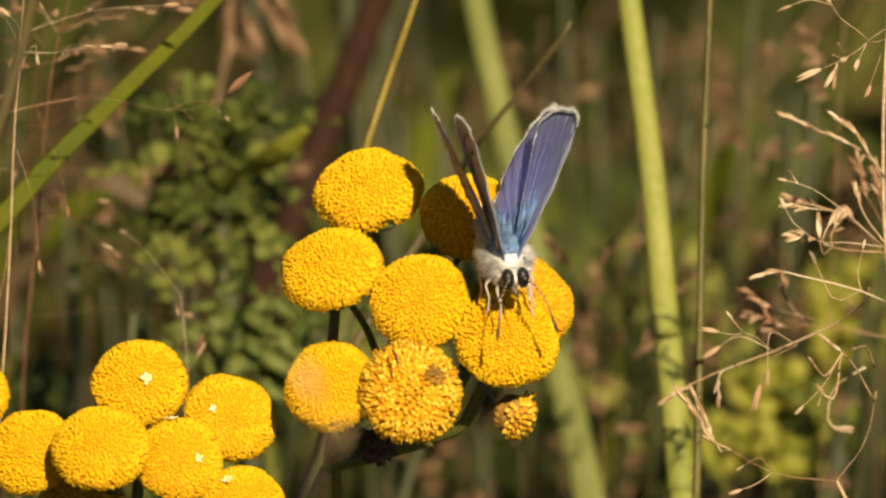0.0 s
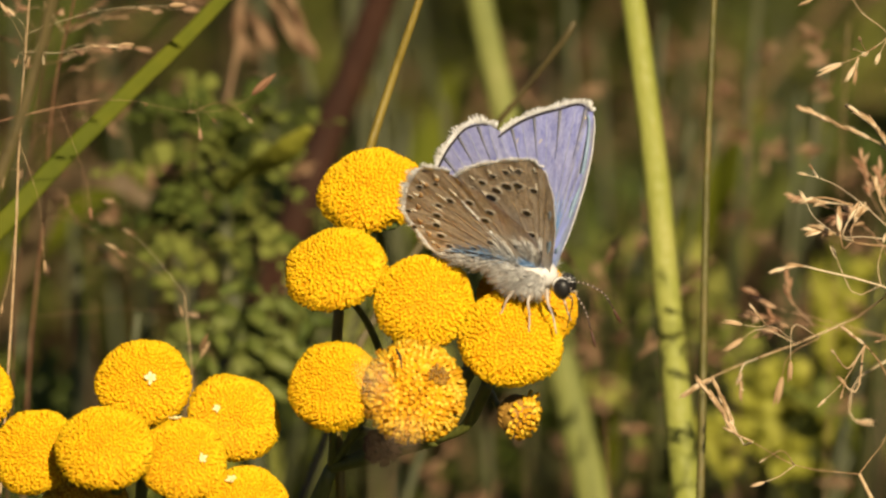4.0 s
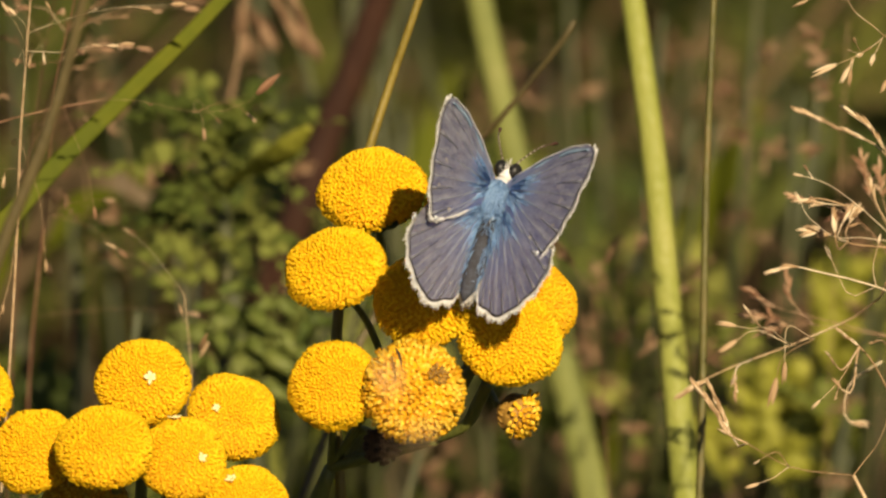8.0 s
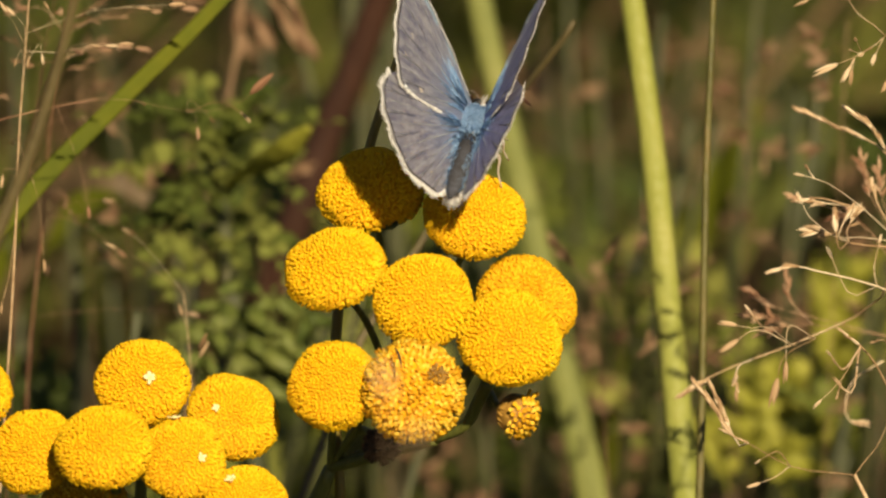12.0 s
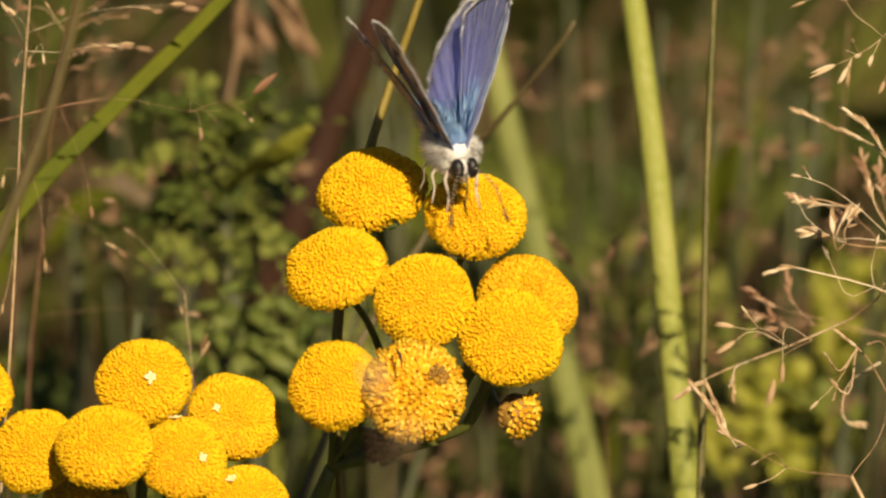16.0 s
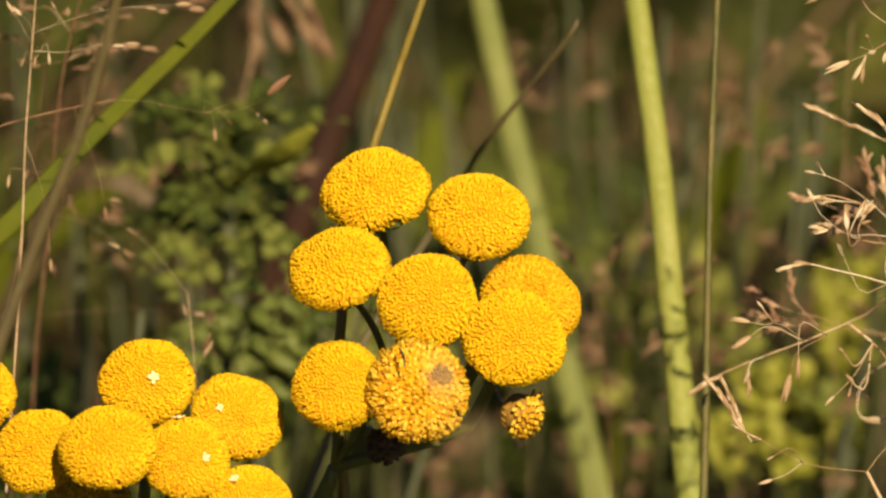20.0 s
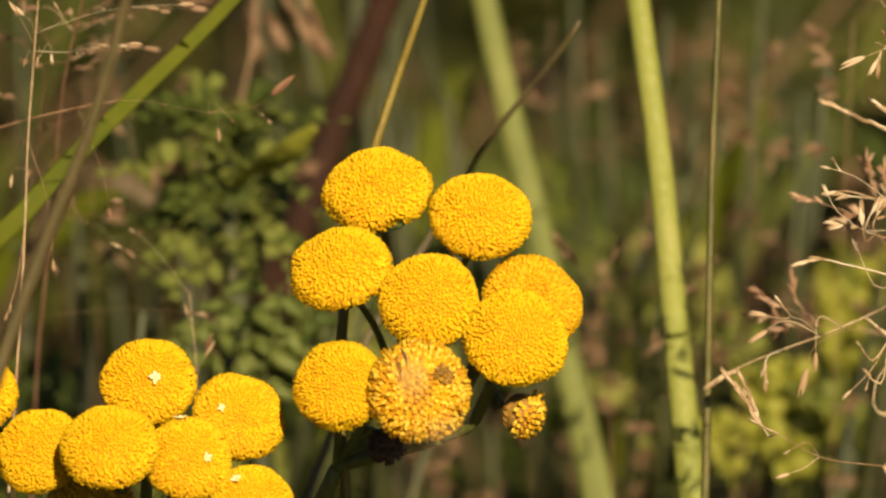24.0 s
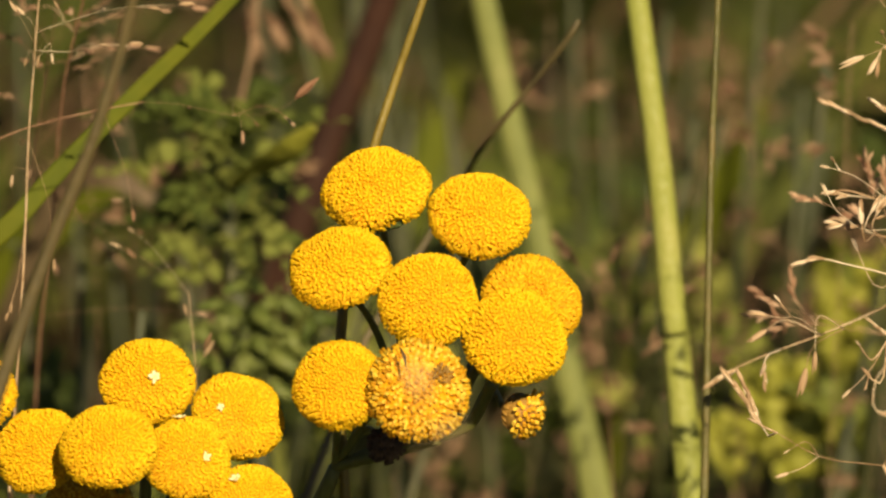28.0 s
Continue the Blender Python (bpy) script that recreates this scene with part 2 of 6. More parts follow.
# ---- mesh tools ----
class Shell:
    """Verts, faces and material slots gathered for one mesh."""

    def __init__(self):
        self.v, self.f, self.s = [], [], []

    def add(self, verts, faces, slot=0):
        o = len(self.v)
        self.v += [tuple(p) for p in verts]
        self.f += [tuple(i + o for i in q) for q in faces]
        self.s += [slot] * len(faces)

    def mesh(self, name, *mats, smooth=True):
        me = bpy.data.meshes.new(name)
        me.from_pydata(self.v, [], self.f)
        for m in mats:
            me.materials.append(m)
        me.polygons.foreach_set("material_index", self.s)
        me.polygons.foreach_set("use_smooth", [smooth] * len(self.f))
        me.update()
        return me


def glide(points, steps):
    """A smooth line through points, eased by the lengths between them so that it never overshoots."""
    p = [Vector(q) for q in points]
    if len(p) == 2:
        return [p[0].lerp(p[1], i / steps) for i in range(steps + 1)]
    gap = [max(1e-9, (b - a).length) for a, b in zip(p, p[1:])]
    slope = [(b - a) / g for a, b, g in zip(p, p[1:], gap)]
    lean = [slope[0]] + [(slope[i] * gap[i + 1] + slope[i + 1] * gap[i]) / (gap[i] + gap[i + 1]) for i in range(len(gap) - 1)] + [slope[-1]]
    out = []
    per = max(2, round(steps / len(gap)))
    for i, g in enumerate(gap):
        for k in range(per):
            t = k / per
            out.append((2 * t ** 3 - 3 * t * t + 1) * p[i] + (t ** 3 - 2 * t * t + t) * g * lean[i] + (3 * t * t - 2 * t ** 3) * p[i + 1] + (t ** 3 - t * t) * g * lean[i + 1])
    out.append(p[-1])
    return out


def profile(values, t):
    x = t * (len(values) - 1)
    i = min(int(x), len(values) - 2)
    return values[i] + (values[i + 1] - values[i]) * (x - i)


def sweep(shell, line, widths, flat=1.0, sides=6, facing=(0, -1, 0), slot=0, keel=0.0):
    """A tube along line; widths: full widths from start to end; flat: thickness by width; facing: where its broad side looks; keel: folds it."""
    n = len(line)
    verts, faces = [], []
    face_to = Vector(facing)
    for i, p in enumerate(line):
        d = (line[min(i + 1, n - 1)] - line[max(i - 1, 0)])
        d = d.normalized() if d.length > 1e-12 else Vector((0, 0, 1))
        side = d.cross(face_to)
        side = side.normalized() if side.length > 1e-6 else d.orthogonal().normalized()
        out = side.cross(d).normalized()
        w = profile(widths, i / (n - 1)) / 2
        for k in range(sides):
            a = 2 * math.pi * k / sides
            x = math.cos(a)
            verts.append(p + side * (w * x) + out * (w * flat * math.sin(a) + keel * w * abs(x)))
    for i in range(n - 1):
        for k in range(sides):
            j = (k + 1) % sides
            faces.append((i * sides + k, i * sides + j, (i + 1) * sides + j, (i + 1) * sides + k))
    faces.append(tuple(range(sides))[::-1])
    faces.append(tuple((n - 1) * sides + k for k in range(sides)))
    shell.add(verts, faces, slot)


def part(name, data, parent, label="", m=None, kind=""):
    """Links a mesh as one object under a thing or a part."""
    ob = new(name, data)
    ob.parent = parent
    if m is not None:
        ob.matrix_basis = m
    return tagged(ob, label, kind=kind)


def thing(name, at, label, category, group="", kind=""):
    ob = new(name)
    ob.empty_display_size = 0.01
    ob.location = at
    return tagged(ob, label, category, group, kind)


def swept(name, at, points, widths, mat, steps=24, flat=1.0, sides=8, facing=(0, -1, 0), keel=0.0):
    """A mesh of one swept line, its points in the world, the mesh in the space of a thing at at."""
    s = Shell()
    sweep(s, [p - Vector(at) for p in glide(points, steps)], widths, flat, sides, facing, keel=keel)
    return s.mesh(name, mat)


# ---- ground ----
s = Shell()
xs = [-400, -60, -10, -3, -1.5] + [i * 0.1 for i in range(-10, 11)] + [1.5, 3, 10, 60, 400]
grid = [[(x, y + 0.5, (0.012 * noise.noise((x * 4, y * 4, 0)) if abs(x) < 2 and abs(y) < 2 else 0.0)) for x in xs] for y in xs]
w = len(xs)
s.add([p for row in grid for p in row], [(j * w + i, j * w + i + 1, (j + 1) * w + i + 1, (j + 1) * w + i) for j in range(w - 1) for i in range(w - 1)])
tagged(new("ground", s.mesh("ground", SOIL)), "brown dry meadow soil with litter", "ground", kind="structure")


# ---- undergrowth ----
def leaflet(shell, root, way, up, length, rng, slot=0, broad=1.0):
    """One toothed leaflet of a tansy leaf: a midrib blade with pointed lobes on both sides."""
    side = way.cross(up).normalized()
    line = [root + way * (length * t) + up * (length * 0.12 * math.sin(t * 2.6)) for t in (0, 0.35, 0.7, 1.0)]
    sweep(shell, line, [length * 0.08, length * 0.2 * broad, length * 0.16 * broad, length * 0.02], 0.12, 4, up, slot)
    for i in range(4):
        t = 0.14 + 0.21 * i
        base = root + way * (length * t) + up * (length * 0.12 * math.sin(t * 2.6))
        reach = length * (0.34 - 0.05 * i) * rng.uniform(0.8, 1.15)
        for sg in (-1, 1):
            d = (side * sg + way * 0.75 + up * rng.uniform(-0.15, 0.25)).normalized()
            sweep(shell, [base, base + d * reach * 0.55, base + d * reach], [reach * 0.3 * broad, reach * 0.42 * broad, reach * 0.04], 0.1, 4, up, slot)


def tansy_leaf(length, seed, mat, curl=0.5, pairs=9, broad=1.0):
    """A feathery leaf from the origin along +y, its upper side to +z."""
    rng = random.Random(seed)
    s = Shell()
    line = [Vector((0, length * t, length * (0.25 * t - curl * t * t))) for t in [i / 12 for i in range(13)]]
    sweep(s, line, [length * 0.028, length * 0.02, length * 0.008], 0.6, 4, (0, 0, 1))
    for i in range(pairs):
        t = 0.12 + 0.86 * i / pairs
        k = t * 12
        a = line[int(k)].lerp(line[min(12, int(k) + 1)], k - int(k))
        d = (line[min(12, int(k) + 1)] - line[int(k)]).normalized()
        size = length * (0.10 + 0.30 * math.sin(math.pi * min(1, t * 0.85 + 0.12))) * rng.uniform(0.85, 1.1)
        for sg in (-1, 1):
            way = (Vector((sg, 0, rng.uniform(-0.1, 0.35))) + d * rng.uniform(0.45, 0.75)).normalized()
            up = way.cross(d).normalized() * sg
            leaflet(s, a, way, up, size, rng, broad=broad)
    leaflet(s, line[-1], (line[-1] - line[-2]).normalized(), Vector((0, 0.3, 1)).normalized(), length * 0.14, rng)
    return s.mesh("leaf", mat)


LEAVES = [tansy_leaf(0.075, i, LEAF, 0.25 + 0.12 * i, 8) for i in range(4)]


def leafy_shoot(seed, height, leaves, at):
    """A flowerless tansy shoot: a ribbed stem and feathery leaves up its length."""
    rng = random.Random(seed)
    root = thing("leafy_shoot", at, "leafy dark green flowerless tansy shoot in the meadow", "plant", "leafy shoots behind the flowers")
    bend = [Vector((0, 0, 0)), Vector((rng.uniform(-.02, .02), rng.uniform(-.02, .02), height * 0.5)), Vector((rng.uniform(-.05, .05), rng.uniform(-.05, .05), height))]
    line = glide(bend, 12)
    s = Shell()
    sweep(s, line, [0.0026, 0.002, 0.001], 1.0, 6)
    part("stem", s.mesh("stem", SHOOT_STEM), root)
    n = int(height / 0.028)
    for i in range(n):
        t = 0.12 + 0.88 * i / n
        p = line[min(12, int(t * 12))]
        m = pose(p.x, p.y, p.z, rng.uniform(5, 55), rng.uniform(-20, 20), i * 137.5 + rng.uniform(-20, 20)) @ Matrix.Scale(rng.uniform(0.75, 1.2) * (1.15 - 0.55 * t), 4)
        part("leaf", rng.choice(leaves), root, m=m)
    return root


rng = random.Random(5)
SHOOTS = [leafy_shoot(40 + i, h, LEAVES, (-1.0 - 0.3 * i, 1.0, 0)) for i, h in enumerate((0.30, 0.36, 0.42, 0.48, 0.40))]
spots = []
for i in range(74):
    y = 0.40 + 1.0 * (i / 74) ** 1.2
    spots.append((rng.uniform(-0.10 - 0.16 * y, 0.10 + 0.16 * y), y))
for i, (x, y) in enumerate(spots):
    tall = 0.52 - 0.30 * y
    pick = min(SHOOTS, key=lambda o: abs(o.children[0].dimensions.z - tall) + rng.uniform(0, 0.05))
    m = pose(x, y, -0.01, rng.uniform(-6, 6), rng.uniform(-6, 6), rng.uniform(0, 360))
    if i < len(SHOOTS):
        SHOOTS[i].matrix_basis = m
    else:
        copy_thing(pick, m)


def tuft(name, label, mat, count, seed, tall, wide, zone, lean=0.35, seeds=0.0):
    """Uncounted grass: thin bent blades from the ground."""
    rng = random.Random(seed)
    s = Shell()
    x0, x1, y0, y1 = zone
    for _ in range(count):
        y = rng.uniform(y0, y1)
        x = rng.uniform(x0, x1) * (0.5 + 0.5 * abs(y))
        h = tall * rng.uniform(0.5, 1.1) * (1.0 - 0.28 * max(0.0, y))
        if y < 0.10:
            h = min(h, 0.28)
        a = rng.uniform(0, 6.28)
        d = Vector((math.cos(a), math.sin(a) * 0.6 + 0.25, 0)) * (h * lean * rng.uniform(0.2, 1.6))
        base = Vector((x, y, -0.01))
        line = [base, base + Vector((0, 0, h * 0.45)) + d * 0.2, base + Vector((0, 0, h * 0.8)) + d * 0.6, base + Vector((0, 0, h * rng.uniform(0.8, 1.05))) + d]
        wd = wide * rng.uniform(0.6, 1.5)
        sweep(s, line, [wd, wd, wd * 0.8, wd * 0.15], 0.25, 4, (math.sin(a * 3), -1, 0.4))
        if rng.random() < seeds:
            top = line[-1]
            for k in range(9):
                q = top + (line[-2] - top) * (k * 0.09)
                g = Vector((rng.uniform(-1, 1), rng.uniform(-1, 1), rng.uniform(0.1, 1.2))).normalized()
                sweep(s, [q, q + g * 0.004, q + g * 0.008, q + g * 0.0105], [0.0002, 0.0004, 0.0016, 0.0001], 0.6, 4)
    tagged(new(name, s.mesh(name, mat)), label, "grass", kind="stuff")


tuft("meadow_grass", "tangled green meadow grass blades behind the flowers", GRASS, 420, 7, 0.50, 0.0032, (-0.42, 0.42, 0.34, 1.5))
tuft("low_grass", "short green grass under the flowering stems", GRASS, 500, 8, 0.25, 0.003, (-0.6, 0.6, -0.5, 0.3))
tuft("dry_grass", "brown dry grass stalks with small seed heads", THATCH, 300, 9, 0.50, 0.0016, (-0.42, 0.42, 0.30, 1.3), 0.5, 0.6)
tuft("dead_thatch", "matted dead brown grass lying on the soil", LITTER, 900, 10, 0.16, 0.003, (-0.5, 0.5, -0.3, 1.7), 2.0)


def sward():
    # the low meadow that goes on to both sides and behind
    rng = random.Random(12)
    s = Shell()
    for _ in range(5200):
        x, y = rng.uniform(-2.6, 2.6), rng.uniform(-2.2, 3.4)
        if abs(x) < 0.30 + 0.12 * max(0, y) and -1.0 < y < 2.0:
            continue
        h = rng.uniform(0.12, 0.34)
        d = Vector((rng.uniform(-1, 1), rng.uniform(-1, 1), 0)) * (h * 0.5)
        b = Vector((x, y, -0.01))
        sweep(s, [b, b + Vector((0, 0, h * 0.6)) + d * 0.3, b + Vector((0, 0, h)) + d], [0.006, 0.005, 0.001], 0.25, 4, (d.y, -d.x, 0.01))
    tagged(new("meadow_grass", s.mesh("meadow_grass", GRASS)), "green meadow grass spreading round the flowers", "grass", kind="stuff")


sward()


# ---- tall stems and blades round the flowers ----
def stem_thing(name, label, category, points, widths, mat, flat=1.0, facing=(0, -1, 0), keel=0.0, steps=30, joint=None):
    """A stem or blade that grows from the ground at its first point."""
    at = points[0]
    root = thing(name, at, label, category)
    part("blade" if flat < 0.5 else "culm", swept("culm", at, points, widths, mat, steps, flat, 10, facing, keel), root)
    if flat < 0.5:
        out = Vector(facing).normalized() * (sum(widths) / len(widths) * flat * 0.4)
        part("midrib", swept("midrib", at, [Vector(p) + out for p in points], [w * 0.16 for w in widths], mat, steps, 1.0, 6, facing), root)
    if joint is None and flat > 0.5:
        i = len(points) // 2
        a, b = Vector(points[i]), Vector(points[i + 1])
        joint = (a, a + (b - a).normalized() * 0.0016, widths[min(i, len(widths) - 1)] * (1.0 if flat > 0.5 else 0.5))
    if joint:
        s = Shell()
        a, b, w = (Vector(joint[0]) - Vector(at)), (Vector(joint[1]) - Vector(at)), joint[2]
        sweep(s, glide([a, a.lerp(b, 0.5), b], 8), [w, w * 1.06, w * 1.05, w], 1.0, 10)
        part("node", s.mesh("node", mat), root, "slightly swollen grass node")
    return root


culm_near = stem_thing("tall_grass", "thick pale green upright grass culm", "grass", [(0.0385, 0.06, 0.0), (0.0273, 0.0594, 0.4833), (0.0259, 0.0643, 0.4955), (0.0241, 0.0710, 0.5123), (0.0225, 0.0773, 0.5279), (0.0201, 0.0841, 0.5446), (0.0187, 0.0877, 0.5535)],
                       [0.0038, 0.0036, 0.0032, 0.0029, 0.0027, 0.0025, 0.0023], CULM, 0.7, joint=((0.0242, 0.0699, 0.5120), (0.0240, 0.0707, 0.5140), 0.0026))
culm_far = stem_thing("tall_grass", "broad pale green blurred grass culm behind the flowers", "grass", [(0.036, 0.20, 0.0), (0.0198, 0.1472, 0.4473), (0.0174, 0.1514, 0.4575), (0.0132, 0.1583, 0.4747), (0.0099, 0.1638, 0.4882), (0.0063, 0.1694, 0.5022), (0.0042, 0.1731, 0.5114), (0.0024, 0.1771, 0.5211)],
                      [0.0046, 0.0042, 0.0040, 0.0037, 0.0034, 0.0032, 0.0030, 0.0028], CULM_FAR, 0.6)
thin_stem = stem_thing("tall_grass", "thin dull brown-green grass stem", "grass", [(0.026, 0.02, 0.0), (0.0256, 0.0177, 0.5084), (0.0259, 0.0202, 0.5147), (0.0263, 0.0271, 0.5317), (0.0266, 0.0327, 0.5455), (0.0273, 0.0391, 0.5614), (0.0275, 0.0423, 0.5693)], [0.0011, 0.0009, 0.0008, 0.0007, 0.0006], DULL, 1.0)
ochre_stem = stem_thing("dry_weed", "thin yellow-brown dry stem rising behind a flower head", "stem", [(-0.010, 0.07, 0.0), (-0.0101, 0.0070, 0.5193), (-0.0108, 0.0096, 0.5310), (-0.0101, 0.0127, 0.5413), (-0.0074, 0.0157, 0.5541), (-0.0053, 0.0182, 0.5602), (-0.0024, 0.0204, 0.5684), (0.0003, 0.0235, 0.5761)], [0.0012, 0.0011, 0.0011, 0.0010, 0.0009, 0.0008, 0.0007], OCHRE)
tipped_stem = stem_thing("dry_weed", "thin leaning dry stem with a brown tip", "stem", [(-0.02, 0.10, 0.0), (-0.0086, 0.0660, 0.5131), (0.0010, 0.0764, 0.5257), (0.0052, 0.0585, 0.5400), (0.0097, 0.0578, 0.5463), (0.0133, 0.0569, 0.5519), (0.0136, 0.0571, 0.5524)], [0.0008, 0.0008, 0.0007, 0.0006, 0.0006, 0.0007, 0.0003], BROWNISH)
russet = stem_thing("dry_weed", "dark reddish brown weed stem far behind", "stem", [(-0.05, 0.30, 0.0), (-0.0245, 0.2081, 0.4511), (-0.0181, 0.2050, 0.4702), (-0.0136, 0.2050, 0.4835), (-0.0091, 0.2044, 0.4954), (-0.0057, 0.2035, 0.5065)], [0.0055, 0.0047, 0.0043, 0.0040, 0.0036], RUSSET, joint=())
part("twig", swept("twig", russet.location, [(-0.0136, 0.2050, 0.4835), (-0.0119, 0.2051, 0.4864), (-0.0113, 0.2048, 0.4909)], [0.003, 0.002, 0.001], RUSSET), russet)
left_blade = stem_thing("tall_grass", "long slanting bright green grass blade", "grass", [(-0.10, 0.05, 0.0), (-0.0489, 0.0414, 0.5324), (-0.0442, 0.0430, 0.5364), (-0.0418, 0.0450, 0.5386), (-0.0380, 0.0484, 0.5417), (-0.0340, 0.0518, 0.5447), (-0.0307, 0.0549, 0.5471), (-0.0276, 0.0579, 0.5492), (-0.0228, 0.0626, 0.5528), (-0.0185, 0.0672, 0.5562)],
                        [0.0024, 0.0022, 0.0021, 0.0020, 0.0019, 0.0018, 0.0017, 0.0016, 0.0015, 0.0012], BLADE, 0.3, (0.2, -1, 0.6), 0.3)
front_stem = stem_thing("tall_grass", "blurred brown-green grass stem before the others", "grass", [(-0.075, -0.10, 0.0), (-0.0444, -0.0698, 0.5640), (-0.0393, -0.0664, 0.5780), (-0.0356, -0.0648, 0.5872), (-0.0330, -0.0634, 0.5958), (-0.0314, -0.0629, 0.6026)], [0.0016, 0.0014, 0.0012, 0.0010, 0.0009], BROWNISH)


# ---- tansy ----
def florets(radius, height, count, seed, opened=0.5, limit=108, dents=(), ragged=0.0):
    """A domed cushion of many small tube florets set in a spiral."""
    r = np.random.RandomState(seed)
    i = np.arange(count) + 0.5
    cp = 1 - (1 - math.cos(radians(limit))) * i / count
    phi = np.arccos(cp) + r.normal(0, 0.017, count)
    th = i * 2.399963 + r.normal(0, 0.045, count)
    pos = np.stack([radius * np.sin(phi) * np.cos(th), radius * np.sin(phi) * np.sin(th), height * np.cos(phi)], 1)
    nor = np.stack([np.sin(phi) * np.cos(th) / radius, np.sin(phi) * np.sin(th) / radius, np.cos(phi) / height], 1)
    nor /= np.linalg.norm(nor, axis=1)[:, None]
    warp = np.array([1 + 0.07 * noise.noise(Vector((math.sin(p) * math.cos(t), math.sin(p) * math.sin(t), math.cos(p))) * 1.7 + Vector((seed, 0, 0))) for p, t in zip(phi, th)])
    pos *= warp[:, None]
    for a, tilt, depth, spread in dents:
        d = np.array([math.sin(radians(tilt)) * math.cos(radians(a)), math.sin(radians(tilt)) * math.sin(radians(a)), math.cos(radians(tilt))])
        ang = np.arccos(np.clip((np.stack([np.sin(phi) * np.cos(th), np.sin(phi) * np.sin(th), np.cos(phi)], 1) * d).sum(1), -1, 1))
        pos *= (1 - depth * np.exp(-(ang / spread) ** 2))[:, None]
    nor += r.normal(0, 0.06 + 0.2 * ragged, (count, 3))
    nor /= np.linalg.norm(nor, axis=1)[:, None]
    ref = np.where(np.abs(nor[:, 2:3]) < 0.9, np.array([[0, 0, 1.0]]), np.array([[1.0, 0, 0]]))
    t1 = np.cross(nor, ref)
    t1 /= np.linalg.norm(t1, axis=1)[:, None]
    t2 = np.cross(nor, t1)
    size = 0.5 * math.sqrt(2 * math.pi * radius * radius * 0.82 * (1 - math.cos(radians(limit))) / count)
    grown = np.clip((phi / radians(limit) - (1 - opened)) * 4, 0, 1) > r.rand(count)
    sc = size * np.where(grown, 1.0, 1.12) * r.uniform(0.85, 1.12, count)
    lift = size * r.uniform(-0.22, 0.24 + 1.3 * ragged, count) + size * 1.3 * np.clip((phi / radians(limit) - 0.45) * 2, 0, 1) * r.rand(count)
    shell = Shell()
    six = np.arange(6) * math.pi / 3
    closed_rings = ((0.66, -2.0), (0.89, -0.05), (0.62, 0.58))
    open_rings = ((0.52, -2.0), (0.86, 0.72), (0.42, 0.20))
    faces = [(k + 6 * g, (k + 1) % 6 + 6 * g, (k + 1) % 6 + 6 * g + 6, k + 6 * g + 6) for g in range(2) for k in range(6)] + [(12 + k, 12 + (k + 1) % 6, 18) for k in range(6)]
    for j in range(count):
        turn = six + r.uniform(0, 1)
        ring = np.cos(turn)[:, None] * t1[j] + np.sin(turn)[:, None] * t2[j]
        c = pos[j] + nor[j] * lift[j]
        verts = [c + ring[k] * (q * sc[j]) + nor[j] * (z * sc[j]) for q, z in (open_rings if grown[j] else closed_rings) for k in range(6)]
        verts.append(c + nor[j] * sc[j] * (-0.1 if grown[j] else 0.72))
        shell.add(verts, faces, 1 if grown[j] else 0)
    return shell


def cushion(radius, height, seed, dents=()):
    """The receptacle under the florets: a dome that closes the gaps between them."""
    s = Shell()
    n = 26
    verts = []
    tilts = list(range(5, 118, 8))
    for deg in tilts:
        for k in range(n):
            p, t = radians(deg), 6.2832 * k / n
            d = Vector((math.sin(p) * math.cos(t), math.sin(p) * math.sin(t), math.cos(p)))
            q = 1 + 0.07 * noise.noise(d * 1.7 + Vector((seed, 0, 0)))
            for a, tilt, depth, spread in dents:
                e = Vector((math.sin(radians(tilt)) * math.cos(radians(a)), math.sin(radians(tilt)) * math.sin(radians(a)), math.cos(radians(tilt))))
                q *= 1 - depth * math.exp(-(d.angle(e) / spread) ** 2)
            verts.append((radius * d.x * q * 0.935, radius * d.y * q * 0.935, height * d.z * q * 0.90))
    s.add(verts, [(g * n + k, g * n + (k + 1) % n, (g + 1) * n + (k + 1) % n, (g + 1) * n + k) for g in range(len(tilts) - 1) for k in range(n)] + [tuple(range(n))[::-1]])
    return s


def involucre(radius, height):
    """The green cup of overlapping bracts."""
    s = Shell()
    n = 18
    rings = [(0.86, -0.30), (0.90, -0.45), (0.72, -0.80), (0.40, -1.05), (0.14, -1.25)]
    s.add([(radius * q * math.cos(6.2832 * k / n), radius * q * math.sin(6.2832 * k / n), height * z) for q, z in rings for k in range(n)],
          [(g * n + k, (g + 1) * n + k, (g + 1) * n + (k + 1) % n, g * n + (k + 1) % n) for g in range(len(rings) - 1) for k in range(n)])
    for k in range(n):
        a = 6.2832 * (k + 0.5) / n
        o = Vector((math.cos(a), math.sin(a), 0))
        sweep(s, [o * radius * 0.5 + Vector((0, 0, -height * 0.95)), o * radius * 0.82 + Vector((0, 0, -height * 0.65)), o * radius * 0.95 + Vector((0, 0, -height * 0.30))], [radius * 0.22, radius * 0.26, radius * 0.08], 0.25, 4, o)
    return s


def aim(at, axis):
    """A pose at at whose +z looks along axis."""
    return Matrix.Translation(at) @ Vector(axis).to_track_quat("Z", "Y").to_matrix().to_4x4()


